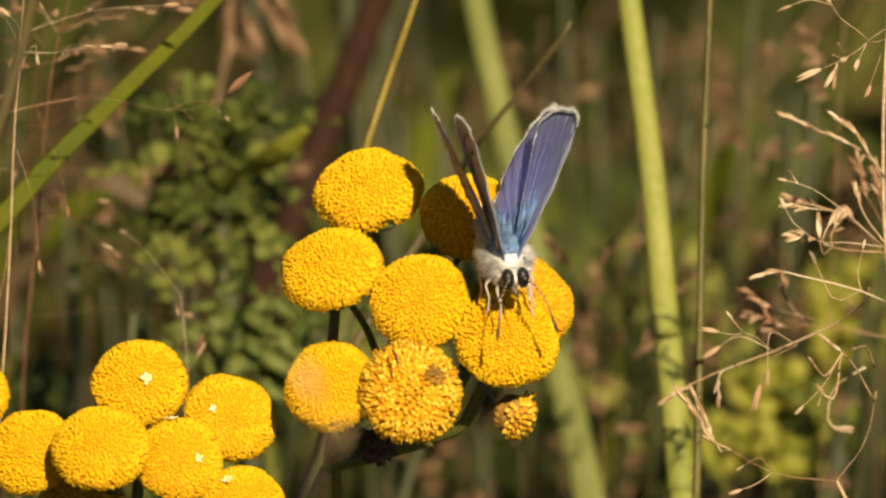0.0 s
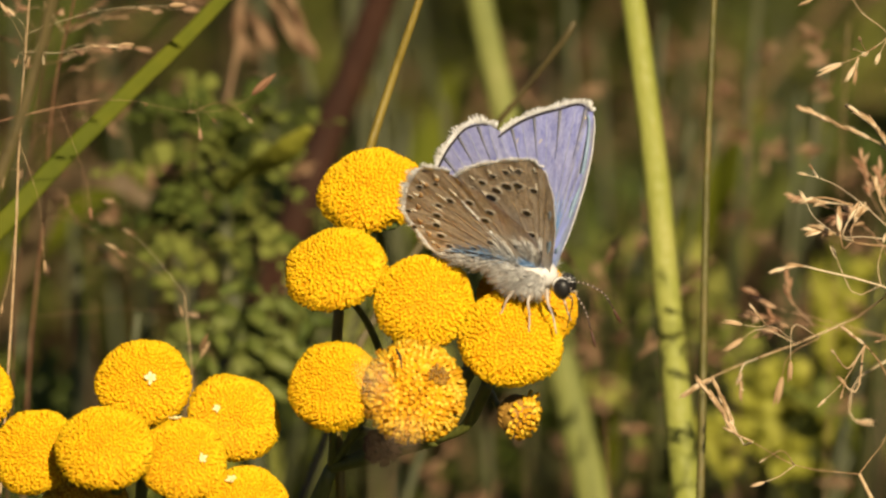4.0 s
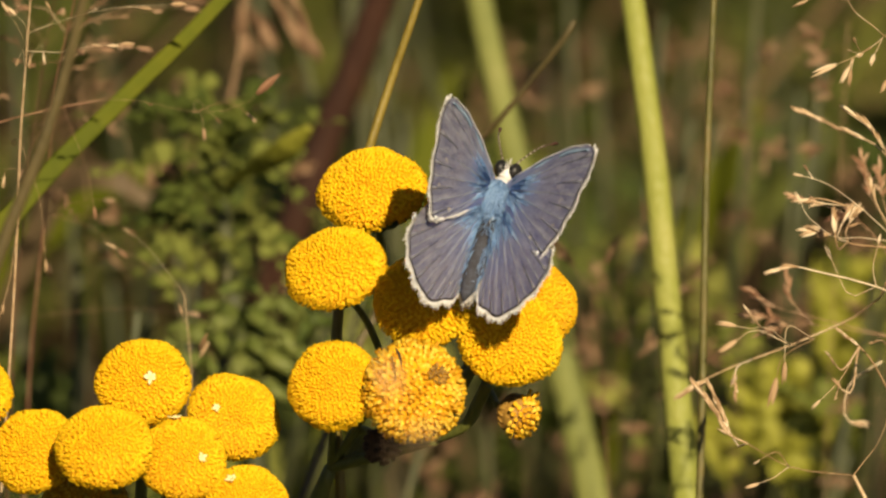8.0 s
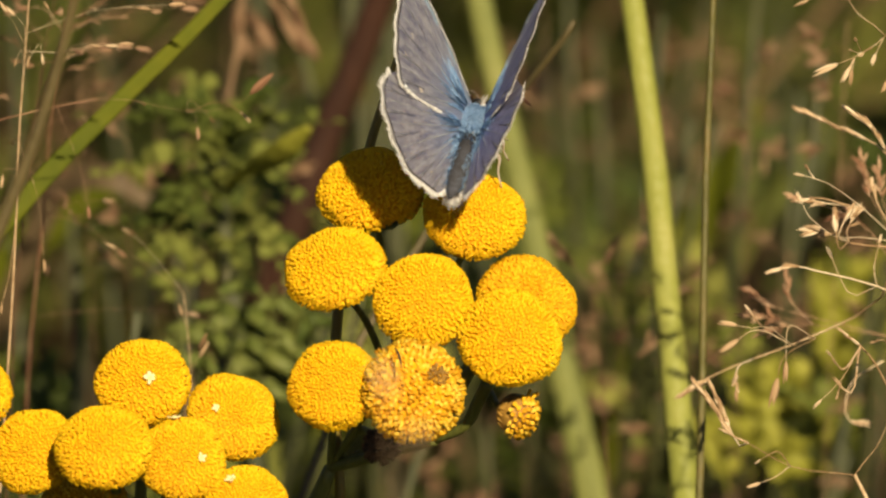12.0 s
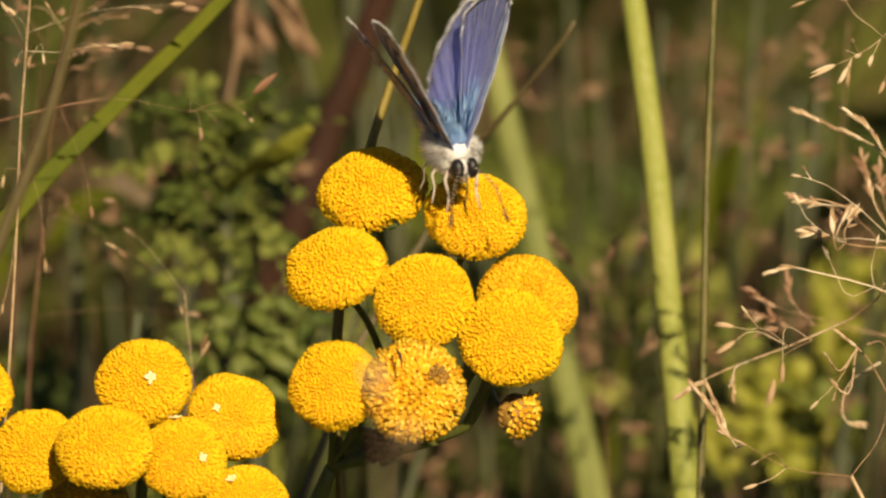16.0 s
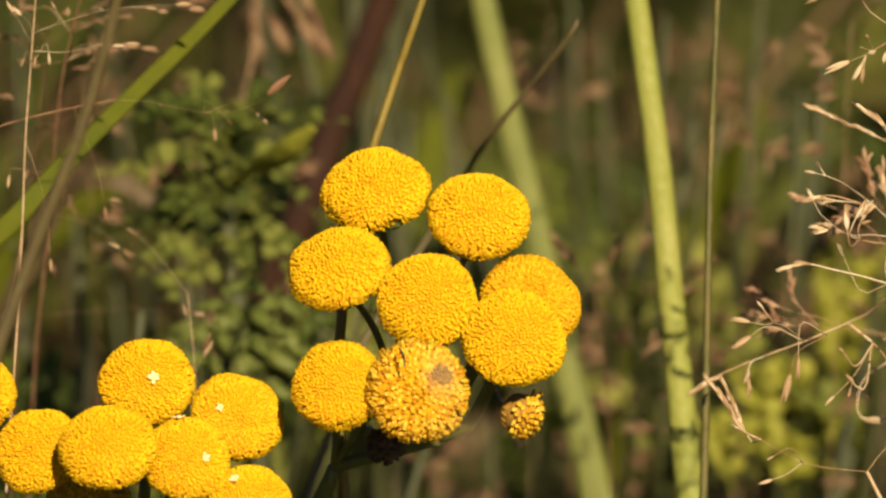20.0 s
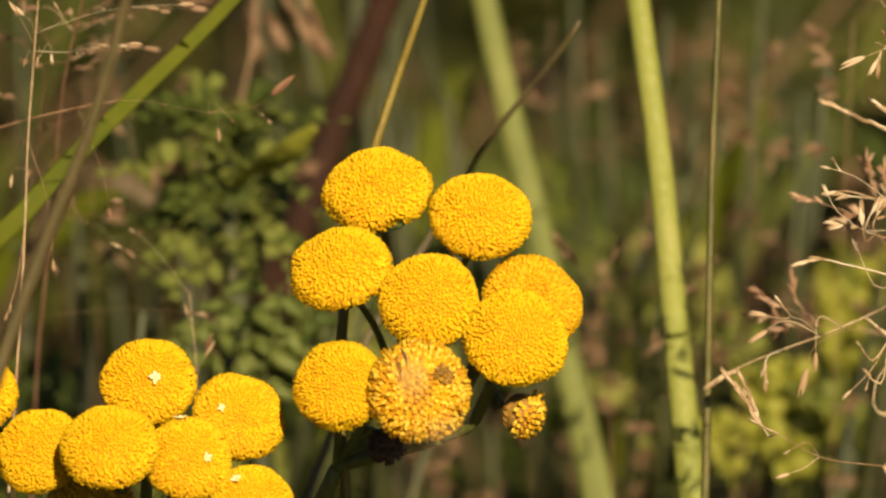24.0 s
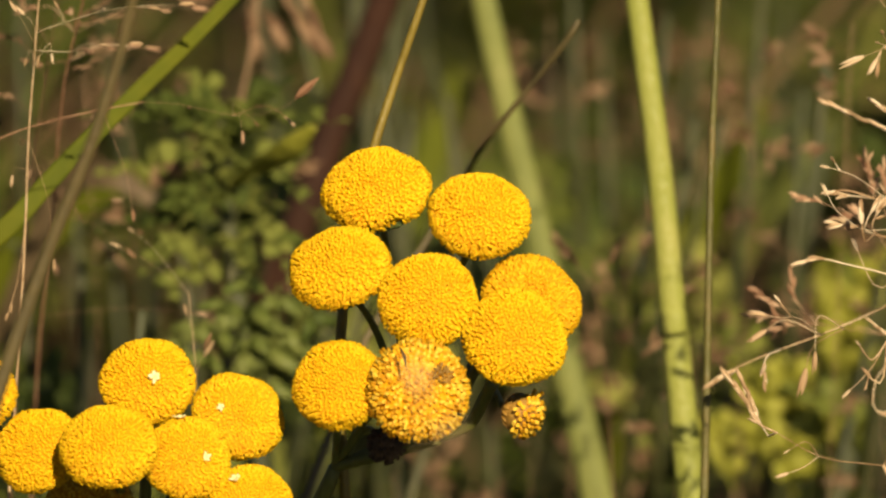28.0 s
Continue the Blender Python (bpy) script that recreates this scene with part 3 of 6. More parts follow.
def flower_head(plant, origin, at, axis, radius, seed, height=0.48, label="", mat=None, count=1450, opened=0.5, dents=(), ragged=0.0, specks=(), limit=108):
    """One button of a tansy; returns where its stalk begins."""
    m = aim(Vector(at) - Vector(origin), axis)
    h = radius * height
    head = part("flower_head", cushion(radius, h, seed, dents).mesh("flower_head", BRACT_DRY if limit < 90 else CORE if mat is not FLORET_BROWN else FLORET_BROWN), plant, label or "domed golden yellow button flower head", m)
    part("floret_mass", florets(radius, h, count, seed, opened, limit, dents, ragged).mesh("floret_mass", mat or FLORET, FLORET_OPEN if mat in (None, FLORET) else mat), head, kind="stuff")
    part("involucre", involucre(radius, h).mesh("involucre", BRACT if limit > 90 else BRACT_DRY), head, "cup of green overlapping bracts")
    for k, (a, tilt, size) in enumerate(specks):
        s = Shell()
        d = Vector((math.sin(radians(tilt)) * math.cos(radians(a)), math.sin(radians(tilt)) * math.sin(radians(a)), math.cos(radians(tilt))))
        c = Vector((d.x * radius, d.y * radius, d.z * h)) * 1.05
        side = d.orthogonal().normalized()
        for q in range(5):
            g = (Matrix.Rotation(q * 1.2566 + k, 3, d) @ side + d * 0.35).normalized()
            reach = size * (0.55 + 0.45 * ((q * 5 + k * 3) % 4) / 3)
            sweep(s, [c, c + g * reach * 0.6, c + g * reach], [size * 0.5, size * (0.46 + 0.14 * ((q * 7 + k) % 3)), size * 0.25], 0.3, 6, d)
        part("shrivelled_petal", s.mesh("shrivelled_petal", WHITE_BIT), head, "tiny white shrivelled star-shaped petal")
    return Vector(at) - Vector(axis).normalized() * (h * 1.2)


def stalk(plant, origin, points, w0, w1):
    s = Shell()
    sweep(s, [p - Vector(origin) for p in glide(points, 14)], [w0, (w0 + w1) / 2, w1], 1.0, 8)
    part("stalk", s.mesh("stalk", STALK), plant)


def view(right, up, near):
    """A direction by its parts to the right, up the slope of the flower cluster and towards its sunny front."""
    return Vector((right, -0.92718 * near + 0.37461 * up, 0.37461 * near + 0.92718 * up)).normalized()


BASE = (-0.006, 0.055, 0.0)
tansy = thing("tansy_plant", BASE, "flowering tansy with a cluster of golden button heads", "plant", "flowering tansies")
hub, fork, low, bend = (-0.0038, 0.0052, 0.5281), (-0.0007, -0.0005, 0.5301), (-0.0112, 0.0067, 0.5239), (0.0022, -0.0027, 0.5325)
heads = [
    ((-0.0070, 0.0077, 0.5531), view(-0.10, 0.70, 0.72), 5.25, 11, {"dents": ((66, 66, 0.20, 0.17), (-55, 95, 0.18, 0.25))}, hub),
    ((0.0031, 0.0040, 0.5519), view(0.08, 0.62, 0.78), 5.0, 12, {}, hub),
    ((-0.0106, -0.0016, 0.5486), view(-0.25, 0.68, 0.72), 5.0, 13, {}, hub),
    ((-0.0019, -0.0056, 0.5469), view(0.00, 0.38, 0.92), 4.85, 14, {"opened": 0.45}, hub),
    ((0.0082, -0.0001, 0.5444), view(0.30, 0.50, 0.80), 5.0, 15, {"mat": FLORET_RIPE, "opened": 0.95}, fork),
    ((0.0065, -0.0088, 0.5442), view(0.06, 0.40, 0.92), 4.95, 16, {"opened": 0.4}, fork),
    ((-0.0106, -0.0115, 0.5403), view(-0.16, 0.38, 0.90), 4.5, 17, {"dents": ((-75, 80, 0.12, 0.2),), "opened": 0.6}, low),
    ((-0.0028, -0.0135, 0.5406), view(0.05, 0.22, 0.97), 4.75, 18, {"mat": FLORET_OLD, "count": 720, "opened": 0.95, "ragged": 1.0, "dents": ((60, 40, 0.12, 0.35), (10, 70, 0.12, 0.3)), "label": "fading tansy head with coarse loose florets"}, low),
    ((0.0073, -0.0079, 0.5358), view(0.85, -0.30, 0.50), 2.2, 19, {"mat": FLORET_OLD, "count": 70, "limit": 84, "opened": 0.9, "height": 0.9, "ragged": 0.6, "label": "small half-open orange tansy bud"}, bend),
    ((-0.0060, -0.0054, 0.5314), view(0.0, 0.2, 0.95), 1.75, 20, {"mat": FLORET_BROWN, "count": 70, "opened": 0.8, "height": 0.9, "label": "small withered brown tansy head"}, low),
]
for at, axis, radius, seed, more, joint in heads:
    foot = flower_head(tansy, BASE, at, axis, (radius - 0.1) * MM, seed, **more)
    j = Vector(joint)
    mid = foot.lerp(j, 0.5) + Vector((0, 0.004, 0.001))
    stalk(tansy, BASE, [j, mid, foot], 0.0015 if joint is fork and radius > 3 else 0.0008 if radius > 3 else 0.0009, 0.0007 if radius > 3 else 0.0007)
s = Shell()
sweep(s, [p - Vector(BASE) for p in glide([(-0.0046, -0.0147, 0.5456), (-0.0042, -0.0159, 0.5453), (-0.0040, -0.0173, 0.5446)], 8)], [0.0002, 0.0003, 0.0001], 1.0, 5)
part("dead_floret", s.mesh("dead_floret", FEELER), tansy, "thin blackened dead floret")
stalk(tansy, BASE, [fork, bend, (0.0035, -0.0038, 0.5354), (0.0044, -0.0049, 0.5380)], 0.0011, 0.0013)
m = aim(Vector((-0.0005, -0.0143, 0.5427)) - Vector(BASE), view(0.4, 0.4, 0.8))
part("withered_patch", florets(0.0008, 0.0003, 34, 21, 0.9, 100, (), 1.2).mesh("withered_patch", BRACT_DRY, BRACT_DRY), tansy, "patch of withered brown florets", m, "stuff")
stalk(tansy, BASE, [low, (-0.0052, 0.0018, 0.5277), fork], 0.0012, 0.0014)
stalk(tansy, BASE, [low, (-0.0075, 0.0064, 0.5257), hub], 0.0012, 0.0010)
stalk(tansy, BASE, [BASE, (-0.0160, -0.0038, 0.4872), (-0.0138, 0.0078, 0.5159), low], 0.0042, 0.0013)
for i, (p, turn, tip, size) in enumerate((((-0.0160, 0.0046, 0.5081), -70, -25, 0.4), ((-0.0160, 0.0015, 0.5002), 200, 10, 0.8), ((-0.0160, -0.0102, 0.4715), 320, 0, 1.0), ((-0.0160, -0.0253, 0.4287), 90, 0, 1.1))):
    q = Vector(p) - Vector(BASE)
    part("leaf", LEAVES[i % 4], tansy, "feathery toothed green leaf", pose(q.x, q.y, q.z, tip, 0, turn) @ Matrix.Scale(size, 4))

BASE2 = (-0.034, 0.05, 0.0)
tansy_low = thing("tansy_plant", BASE2, "flowering tansy with a lower crowded cluster of heads", "plant", "flowering tansies")
node2 = (-0.0305, -0.0000, 0.5126)
heads = [
    ((-0.0293, -0.0049, 0.5379), view(-0.05, 0.50, 0.86), 4.6, 31, {"specks": ((-31, 14, 0.0009),), "dents": ((10, 40, 0.06, 0.2), (200, 45, 0.05, 0.2))}),
    ((-0.0205, -0.0061, 0.5348), view(0.22, 0.48, 0.85), 4.55, 32, {"specks": ((172, 26, 0.0006),), "opened": 0.8}),
    ((-0.0397, -0.0101, 0.5329), view(-0.22, 0.42, 0.88), 4.4, 33, {"dents": ((200, 80, 0.14, 0.25),)}),
    ((-0.0328, -0.0155, 0.5356), view(-0.05, 0.60, 0.80), 4.7, 34, {}),
    ((-0.0253, -0.0123, 0.5330), view(0.10, 0.40, 0.90), 4.3, 35, {"specks": ((95, 62, 0.0009), (-27, 24, 0.0006)), "opened": 0.7}),
    ((-0.0190, -0.0149, 0.5292), view(0.20, 0.45, 0.88), 4.1, 36, {"specks": ((120, 40, 0.0009),)}),
    ((-0.0467, -0.0044, 0.5364), view(-0.2, 0.55, 0.80), 4.6, 37, {}),
    ((-0.0351, -0.0068, 0.5251), view(0.0, 0.40, 0.90), 4.4, 38, {"mat": FLORET_OLD}),
]
for at, axis, radius, seed, more in heads:
    foot = flower_head(tansy_low, BASE2, at, axis, (radius - 0.1) * MM, seed, **more)
    j = Vector(node2)
    stalk(tansy_low, BASE2, [j, foot.lerp(j, 0.5) + Vector((0, 0.004, 0)), foot], 0.0016, 0.0007)
stalk(tansy_low, BASE2, [BASE2, (-0.0329, -0.0059, 0.4819), node2], 0.0042, 0.0022)
for i, (p, turn, tip, size) in enumerate((((-0.0306, -0.0014, 0.4985), 250, -25, 0.5), ((-0.0312, -0.0098, 0.4776), 30, -15, 0.7), ((-0.0324, -0.0207, 0.4454), 160, 0, 1.1))):
    q = Vector(p) - Vector(BASE2)
    part("leaf", LEAVES[(i + 1) % 4], tansy_low, "feathery toothed green leaf", pose(q.x, q.y, q.z, tip, 0, turn) @ Matrix.Scale(size, 4))

# a curled leafy shoot just behind the flowers
def lobed_leaf(length, seed, mat, curl):
    """A small crisped leaf along +y: a midrib with rounded cupped lobes in pairs."""
    rng = random.Random(seed)
    s = Shell()
    line = [Vector((0, length * t, length * (0.35 * t - curl * t * t))) for t in [i / 8 for i in range(9)]]
    sweep(s, line, [length * 0.05, length * 0.035, length * 0.02], 0.6, 5, (0, 0, 1))
    for i in range(2, 9):
        d = (line[i] - line[i - 1]).normalized()
        for sg in ((-1, 1) if i < 8 else (0,)):
            if rng.random() < 0.22:
                continue
            way = (Vector((sg, 0, rng.uniform(-0.4, 0.8))) + d * (rng.uniform(0.2, 1.2) if sg else 1.0)).normalized()
            size = length * (0.20 + 0.14 * math.sin(i * 0.42)) * rng.uniform(0.6, 1.4)
            up = Vector((0, -d.z, d.y))
            arc = [line[i] + way * (size * t) + up * (size * 0.35 * math.sin(t * 2.8)) for t in (0, 0.25, 0.5, 0.75, 0.93, 1.0)]
            sweep(s, arc, [size * 0.2, size * 0.62, size * 0.8, size * 0.72, size * 0.4, size * 0.1], 0.22, 6, up)
    return s.mesh("leaf", mat)


CURL = (-0.03, 0.19, 0.0)
curl = thing("leafy_shoot", CURL, "tansy shoot with tightly curled dark green leaves", "plant", "leafy shoots behind the flowers")
CURL_LINE = [CURL, (-0.0223, 0.1158, 0.4897), (-0.0236, 0.1187, 0.4967), (-0.0245, 0.1215, 0.5037), (-0.0250, 0.1241, 0.5101), (-0.0253, 0.1259, 0.5145)]
part("stem", swept("stem", CURL, CURL_LINE, [0.004, 0.0026, 0.002, 0.0012], SHOOT_STEM), curl)
CURLED = [lobed_leaf(0.0105, 60 + i, LEAF_DARK, 0.5 + 0.3 * i) for i in range(4)]
rng = random.Random(61)
top = glide(CURL_LINE[2:], 40)
for i in range(30):
    t = i / 30
    p = top[min(40, int(4 + 37 * t ** 0.85))] - Vector(CURL)
    away = 137.5 * i + rng.uniform(-25, 25)
    p = p + Matrix.Rotation(radians(away), 3, "Z") @ Vector((0, 0.001 + 0.002 * rng.random(), rng.uniform(-0.001, 0.001)))
    part("leaf", CURLED[i % 4], curl, m=pose(p.x, p.y, p.z, 20 + 45 * t + rng.uniform(-20, 20), rng.uniform(-30, 30), away) @ Matrix.Scale(rng.uniform(0.6, 0.95) * (1.0 - 0.2 * t), 4))
SPREAD = [tansy_leaf(0.0120, 64 + i, LEAF_FRESH, 0.2 + 0.2 * i, 3, 2.6) for i in range(2)]
for i, (p, rx, ry, rz, size) in enumerate((((-0.0219, 0.1011, 0.5066), -62, 10, 165, 0.95), ((-0.0185, 0.1005, 0.5051), -75, -10, 200, 1.05), ((-0.0241, 0.1002, 0.5043), -60, 0, 150, 0.90), ((-0.0154, 0.0996, 0.5028), -80, 15, 225, 1.00), ((-0.0204, 0.0996, 0.5028), -70, 0, 185, 1.00), ((-0.0275, 0.0992, 0.5020), -55, 0, 140, 0.80))):
    q = Vector(p) - Vector(CURL)
    part("leaf", SPREAD[i % 2], curl, "fresh green spreading toothed leaf", pose(q.x, q.y, q.z, rx, ry, rz) @ Matrix.Scale(size, 4))
part("side_shoot", swept("side_shoot", CURL, [(-0.0242, 0.1213, 0.5085), (-0.0212, 0.1146, 0.5132), (-0.0176, 0.1079, 0.5180), (-0.0146, 0.1051, 0.5219)], [0.0007, 0.0012, 0.0028, 0.0030, 0.0010], LEAF_PALE, 24, 0.4), curl, "pale yellow-green unopened side shoot")

# yellow-green leaves low behind the dry grass
PALE = (0.08, 0.24, 0.0)
pale = thing("leafy_shoot", PALE, "yellowing leafy shoot blurred behind the dry grass", "plant")
part("stem", swept("stem", PALE, [PALE, (0.0454, 0.1988, 0.4280), (0.0473, 0.1993, 0.4428), (0.0484, 0.1989, 0.4549)], [0.004, 0.0028, 0.0015], STALK), pale)
YELLOWED = [lobed_leaf(0.013, 70 + i, LEAF_PALE, 0.3 + 0.2 * i) for i in range(3)]
for i, (p, rx, ry, rz, size) in enumerate((((0.0478, 0.1976, 0.4517), 75, 0, 10, 0.90), ((0.0491, 0.1991, 0.4556), 75, 10, -25, 0.90), ((0.0471, 0.2007, 0.4594), 70, 0, 20, 0.55), ((0.0515, 0.2004, 0.4587), 65, 0, 10, 0.60), ((0.0532, 0.1981, 0.4530), 70, 0, -20, 0.70), ((0.0365, 0.1659, 0.4535), 60, 0, -40, 0.90), ((0.0405, 0.1661, 0.4538), 65, 0, 10, 1.00), ((0.0411, 0.1651, 0.4513), 45, 0, 60, 0.90), ((0.0378, 0.1676, 0.4575), 60, 0, 30, 0.75), ((0.0338, 0.1653, 0.4520), 50, 0, 30, 0.70), ((0.0438, 0.1653, 0.4520), 60, 0, -15, 0.80))):
    q = Vector(p) - Vector(PALE)
    part("leaf", YELLOWED[i % 3], pale, m=pose(q.x, q.y, q.z, rx, ry, rz) @ Matrix.Scale(size, 4))
stem_thing("dry_weed", "broad tan dry grass blade low behind the flowers", "grass", [(0.008, 0.36, 0.0), (0.0038, 0.2902, 0.3873), (0.0044, 0.2890, 0.3977), (0.0040, 0.2869, 0.4059), (0.0027, 0.2894, 0.4122)], [0.006, 0.006, 0.0058, 0.005, 0.002], TAN, 0.1)


# fresh leafy tops and broad blades at mid distance; BRIGHT leaves have sunlight painted in
LEAVES_SMALL = [tansy_leaf(0.036, 100 + i, LEAF, 0.3 + 0.2 * i, 5, 1.5) for i in range(3)]
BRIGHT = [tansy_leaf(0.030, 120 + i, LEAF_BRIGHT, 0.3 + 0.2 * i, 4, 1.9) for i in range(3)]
SMALL_FRESH = [tansy_leaf(0.034, 110 + i, LEAF_CURL, 0.3 + 0.2 * i, 5, 1.5) for i in range(3)]
FRESH = [tansy_leaf(0.042, 80 + i, LEAF_FRESH, 0.3 + 0.2 * i, 5, 1.6) for i in range(4)]
for i, (x, y, z) in enumerate(((-0.0497, 0.1732, 0.4715), (-0.0433, 0.1953, 0.4594), (-0.0369, 0.2287, 0.4486), (-0.0496, 0.2785, 0.4384), (-0.0372, 0.3063, 0.4271), (-0.0576, 0.3133, 0.4446), (-0.0010, 0.2517, 0.4790), (0.0012, 0.2851, 0.4547), (0.0156, 0.2634, 0.4546), (0.0208, 0.3066, 0.4278),
                               (0.0411, 0.3173, 0.4544), (0.0525, 0.3334, 0.4410), (0.0490, 0.3937, 0.4032), (0.0272, 0.3976, 0.4130), (0.0127, 0.2499, 0.4210), (-0.0112, 0.1843, 0.4455), (0.0328, 0.4207, 0.3899), (-0.0077, 0.4085, 0.4132), (0.0494, 0.3100, 0.4362))):
    leafy_shoot(90 + i, z + 0.006, FRESH, (x, y, 0.0))
rng = random.Random(17)
near_y = 0.17
for i in range(34):
    y = near_y + 0.16 * rng.random()
    w = (y + 0.83447) / 0.927
    x = (-0.5 + (i + rng.random()) / 34) * 0.098 * w
    z = 0.552 - (y - 0.0) * 0.404 + rng.uniform(-0.6, 0.5) * 0.056 * w
    leafy_shoot(150 + i, max(0.12, z), LEAVES_SMALL if i % 3 else SMALL_FRESH, (x, y, 0.0))
for i, (x, y, z) in enumerate(((-0.0488, 0.1852, 0.4745), (-0.0420, 0.1654, 0.4790), (-0.0368, 0.1798, 0.4745), (-0.0477, 0.1131, 0.4962), (-0.0460, 0.2006, 0.4727), (-0.0465, 0.1178, 0.4998), (-0.0408, 0.1245, 0.4977), (-0.0431, 0.1088, 0.4990), (0.0025, 0.2283, 0.4878), (0.0067, 0.2317, 0.4828), (0.0156, 0.2182, 0.4894), (0.0365, 0.1657, 0.4529), (0.0316, 0.2039, 0.4408), (0.0230, 0.2403, 0.4773), (-0.0386, 0.1445, 0.4805))):
    leafy_shoot(300 + i, z + 0.004, SMALL_FRESH, (x, y, 0.0))
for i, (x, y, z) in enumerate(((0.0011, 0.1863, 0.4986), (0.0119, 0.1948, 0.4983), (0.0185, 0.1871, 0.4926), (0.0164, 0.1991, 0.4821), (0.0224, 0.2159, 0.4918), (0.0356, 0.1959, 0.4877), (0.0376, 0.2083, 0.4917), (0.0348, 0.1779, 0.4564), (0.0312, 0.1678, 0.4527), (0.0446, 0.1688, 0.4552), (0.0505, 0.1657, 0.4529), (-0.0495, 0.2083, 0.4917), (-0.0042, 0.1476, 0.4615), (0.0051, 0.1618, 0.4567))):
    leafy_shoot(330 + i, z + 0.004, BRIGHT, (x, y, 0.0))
# crisped leaves: every other one in the green painted as if sunlit
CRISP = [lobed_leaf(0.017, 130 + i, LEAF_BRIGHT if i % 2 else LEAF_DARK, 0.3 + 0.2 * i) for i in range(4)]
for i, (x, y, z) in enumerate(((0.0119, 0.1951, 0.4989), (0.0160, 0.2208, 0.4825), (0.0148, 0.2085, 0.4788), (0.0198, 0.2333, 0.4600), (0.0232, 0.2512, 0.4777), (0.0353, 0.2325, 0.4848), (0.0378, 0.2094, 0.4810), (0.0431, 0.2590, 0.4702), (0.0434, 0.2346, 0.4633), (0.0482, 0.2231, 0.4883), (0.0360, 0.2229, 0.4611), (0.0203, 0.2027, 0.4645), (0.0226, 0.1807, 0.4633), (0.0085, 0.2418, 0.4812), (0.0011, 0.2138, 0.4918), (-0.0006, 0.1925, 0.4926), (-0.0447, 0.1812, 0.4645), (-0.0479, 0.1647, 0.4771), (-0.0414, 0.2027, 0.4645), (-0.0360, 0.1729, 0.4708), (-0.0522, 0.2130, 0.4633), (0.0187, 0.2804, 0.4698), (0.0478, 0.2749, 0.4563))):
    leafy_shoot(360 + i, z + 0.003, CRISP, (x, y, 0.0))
for p in ([(0.0296, 0.2403, 0.4507), (0.0344, 0.2394, 0.4618), (0.0395, 0.2387, 0.4734)], [(-0.0063, 0.3066, 0.4278), (-0.0018, 0.3111, 0.4390), (0.0012, 0.3150, 0.4488)], [(-0.0515, 0.2416, 0.4540), (-0.0427, 0.2394, 0.4618), (-0.0320, 0.2355, 0.4656)], [(0.0502, 0.2310, 0.4276), (0.0507, 0.2322, 0.4440), (0.0487, 0.2324, 0.4577)]):
    foot = (p[0][0] - 0.03, p[0][1] + 0.02, 0.0)
    stem_thing("tall_grass", "broad blurred green grass blade far behind", "grass", [foot, *p], [0.005, 0.005, 0.0045, 0.001], BLADE, 0.12, (0.1, -1, 0.4), 0.2)
stem_thing("dry_weed", "arching tan dry leaf blurred behind the green blade", "leaf", [(-0.045, 0.2, 0.0), (-0.0483, 0.1767, 0.4801), (-0.0448, 0.1743, 0.4875), (-0.0393, 0.1700, 0.4903), (-0.0330, 0.1686, 0.4868)], [0.002, 0.003, 0.0034, 0.003, 0.001], TAN, 0.12, (0, -1, 0.6), 0.2)


# ---- dry grass panicles ----
def spikelet_mesh(mat):
    """A narrow pointed spikelet of two husks, from the origin along +y, one unit long."""
    s = Shell()
    for side, tilt in ((-1, 0.05), (1, 0.09)):
        line = [Vector((side * 0.02 + side * tilt * t * 0.6, t * (1 if side > 0 else 0.9), side * 0.02)) for t in (0, 0.15, 0.35, 0.6, 0.85, 1.0)]
        sweep(s, line, [0.03, 0.14, 0.23, 0.21, 0.10, 0.01], 0.6, 6, (side, 0, 0.4))
    return s.mesh("spikelet", mat)


SPIKELETS = {m: spikelet_mesh(m) for m in (STRAW, TAN, HUSK, HUSK_DULL)}


def panicle(name, label, base, culm, branches, seed, width=0.0009, mat=None):
    """A dry grass: a culm from the ground, hair-thin branches, and spikelets. branches: a line each, then how many spikelets it bears, their length in mm and how they spread."""
    rng = random.Random(seed)
    root = thing(name, base, label, "grass", "dry grass panicles")
    husk_mesh = SPIKELETS[mat or STRAW]
    mat = mat or STRAW
    part("culm", swept("culm", base, [base, *culm], [width * 1.0, width * 0.55, width * 0.4], mat, 30, 1.0, 6), root)
    for line, count, size, spread, *span in branches:
        pts = [p - Vector(base) for p in glide(line, 10)]
        s = Shell()
        hair = 0.5 if count == 1 else 1.0
        sweep(s, pts, [width * 0.26 * hair, width * 0.19 * hair, width * 0.13 * hair], 1.0, 5)
        part("branch", s.mesh("branch", mat), root)
        for k in range(count):
            t = 1.0 - (span[0] if span else 0.5) * k / max(1, count) if count > 1 else 1.0
            i = min(len(pts) - 2, int(t * (len(pts) - 1)))
            p = pts[i].lerp(pts[i + 1], t * (len(pts) - 1) - i)
            d = (pts[i + 1] - pts[i]).normalized()
            if k:
                d = (d + Vector((rng.uniform(-1, 1), rng.uniform(-0.6, 0.6), rng.uniform(-1, 0.7))) * spread).normalized()
            m = Matrix.Translation(p) @ d.to_track_quat("Y", "Z").to_matrix().to_4x4() @ pose(0, 0, 0, 0, rng.uniform(0, 180), 0) @ Matrix.Scale(size * MM * rng.uniform(0.7, 1.0), 4)
            part("spikelet", husk_mesh, root, m=m)
    return root


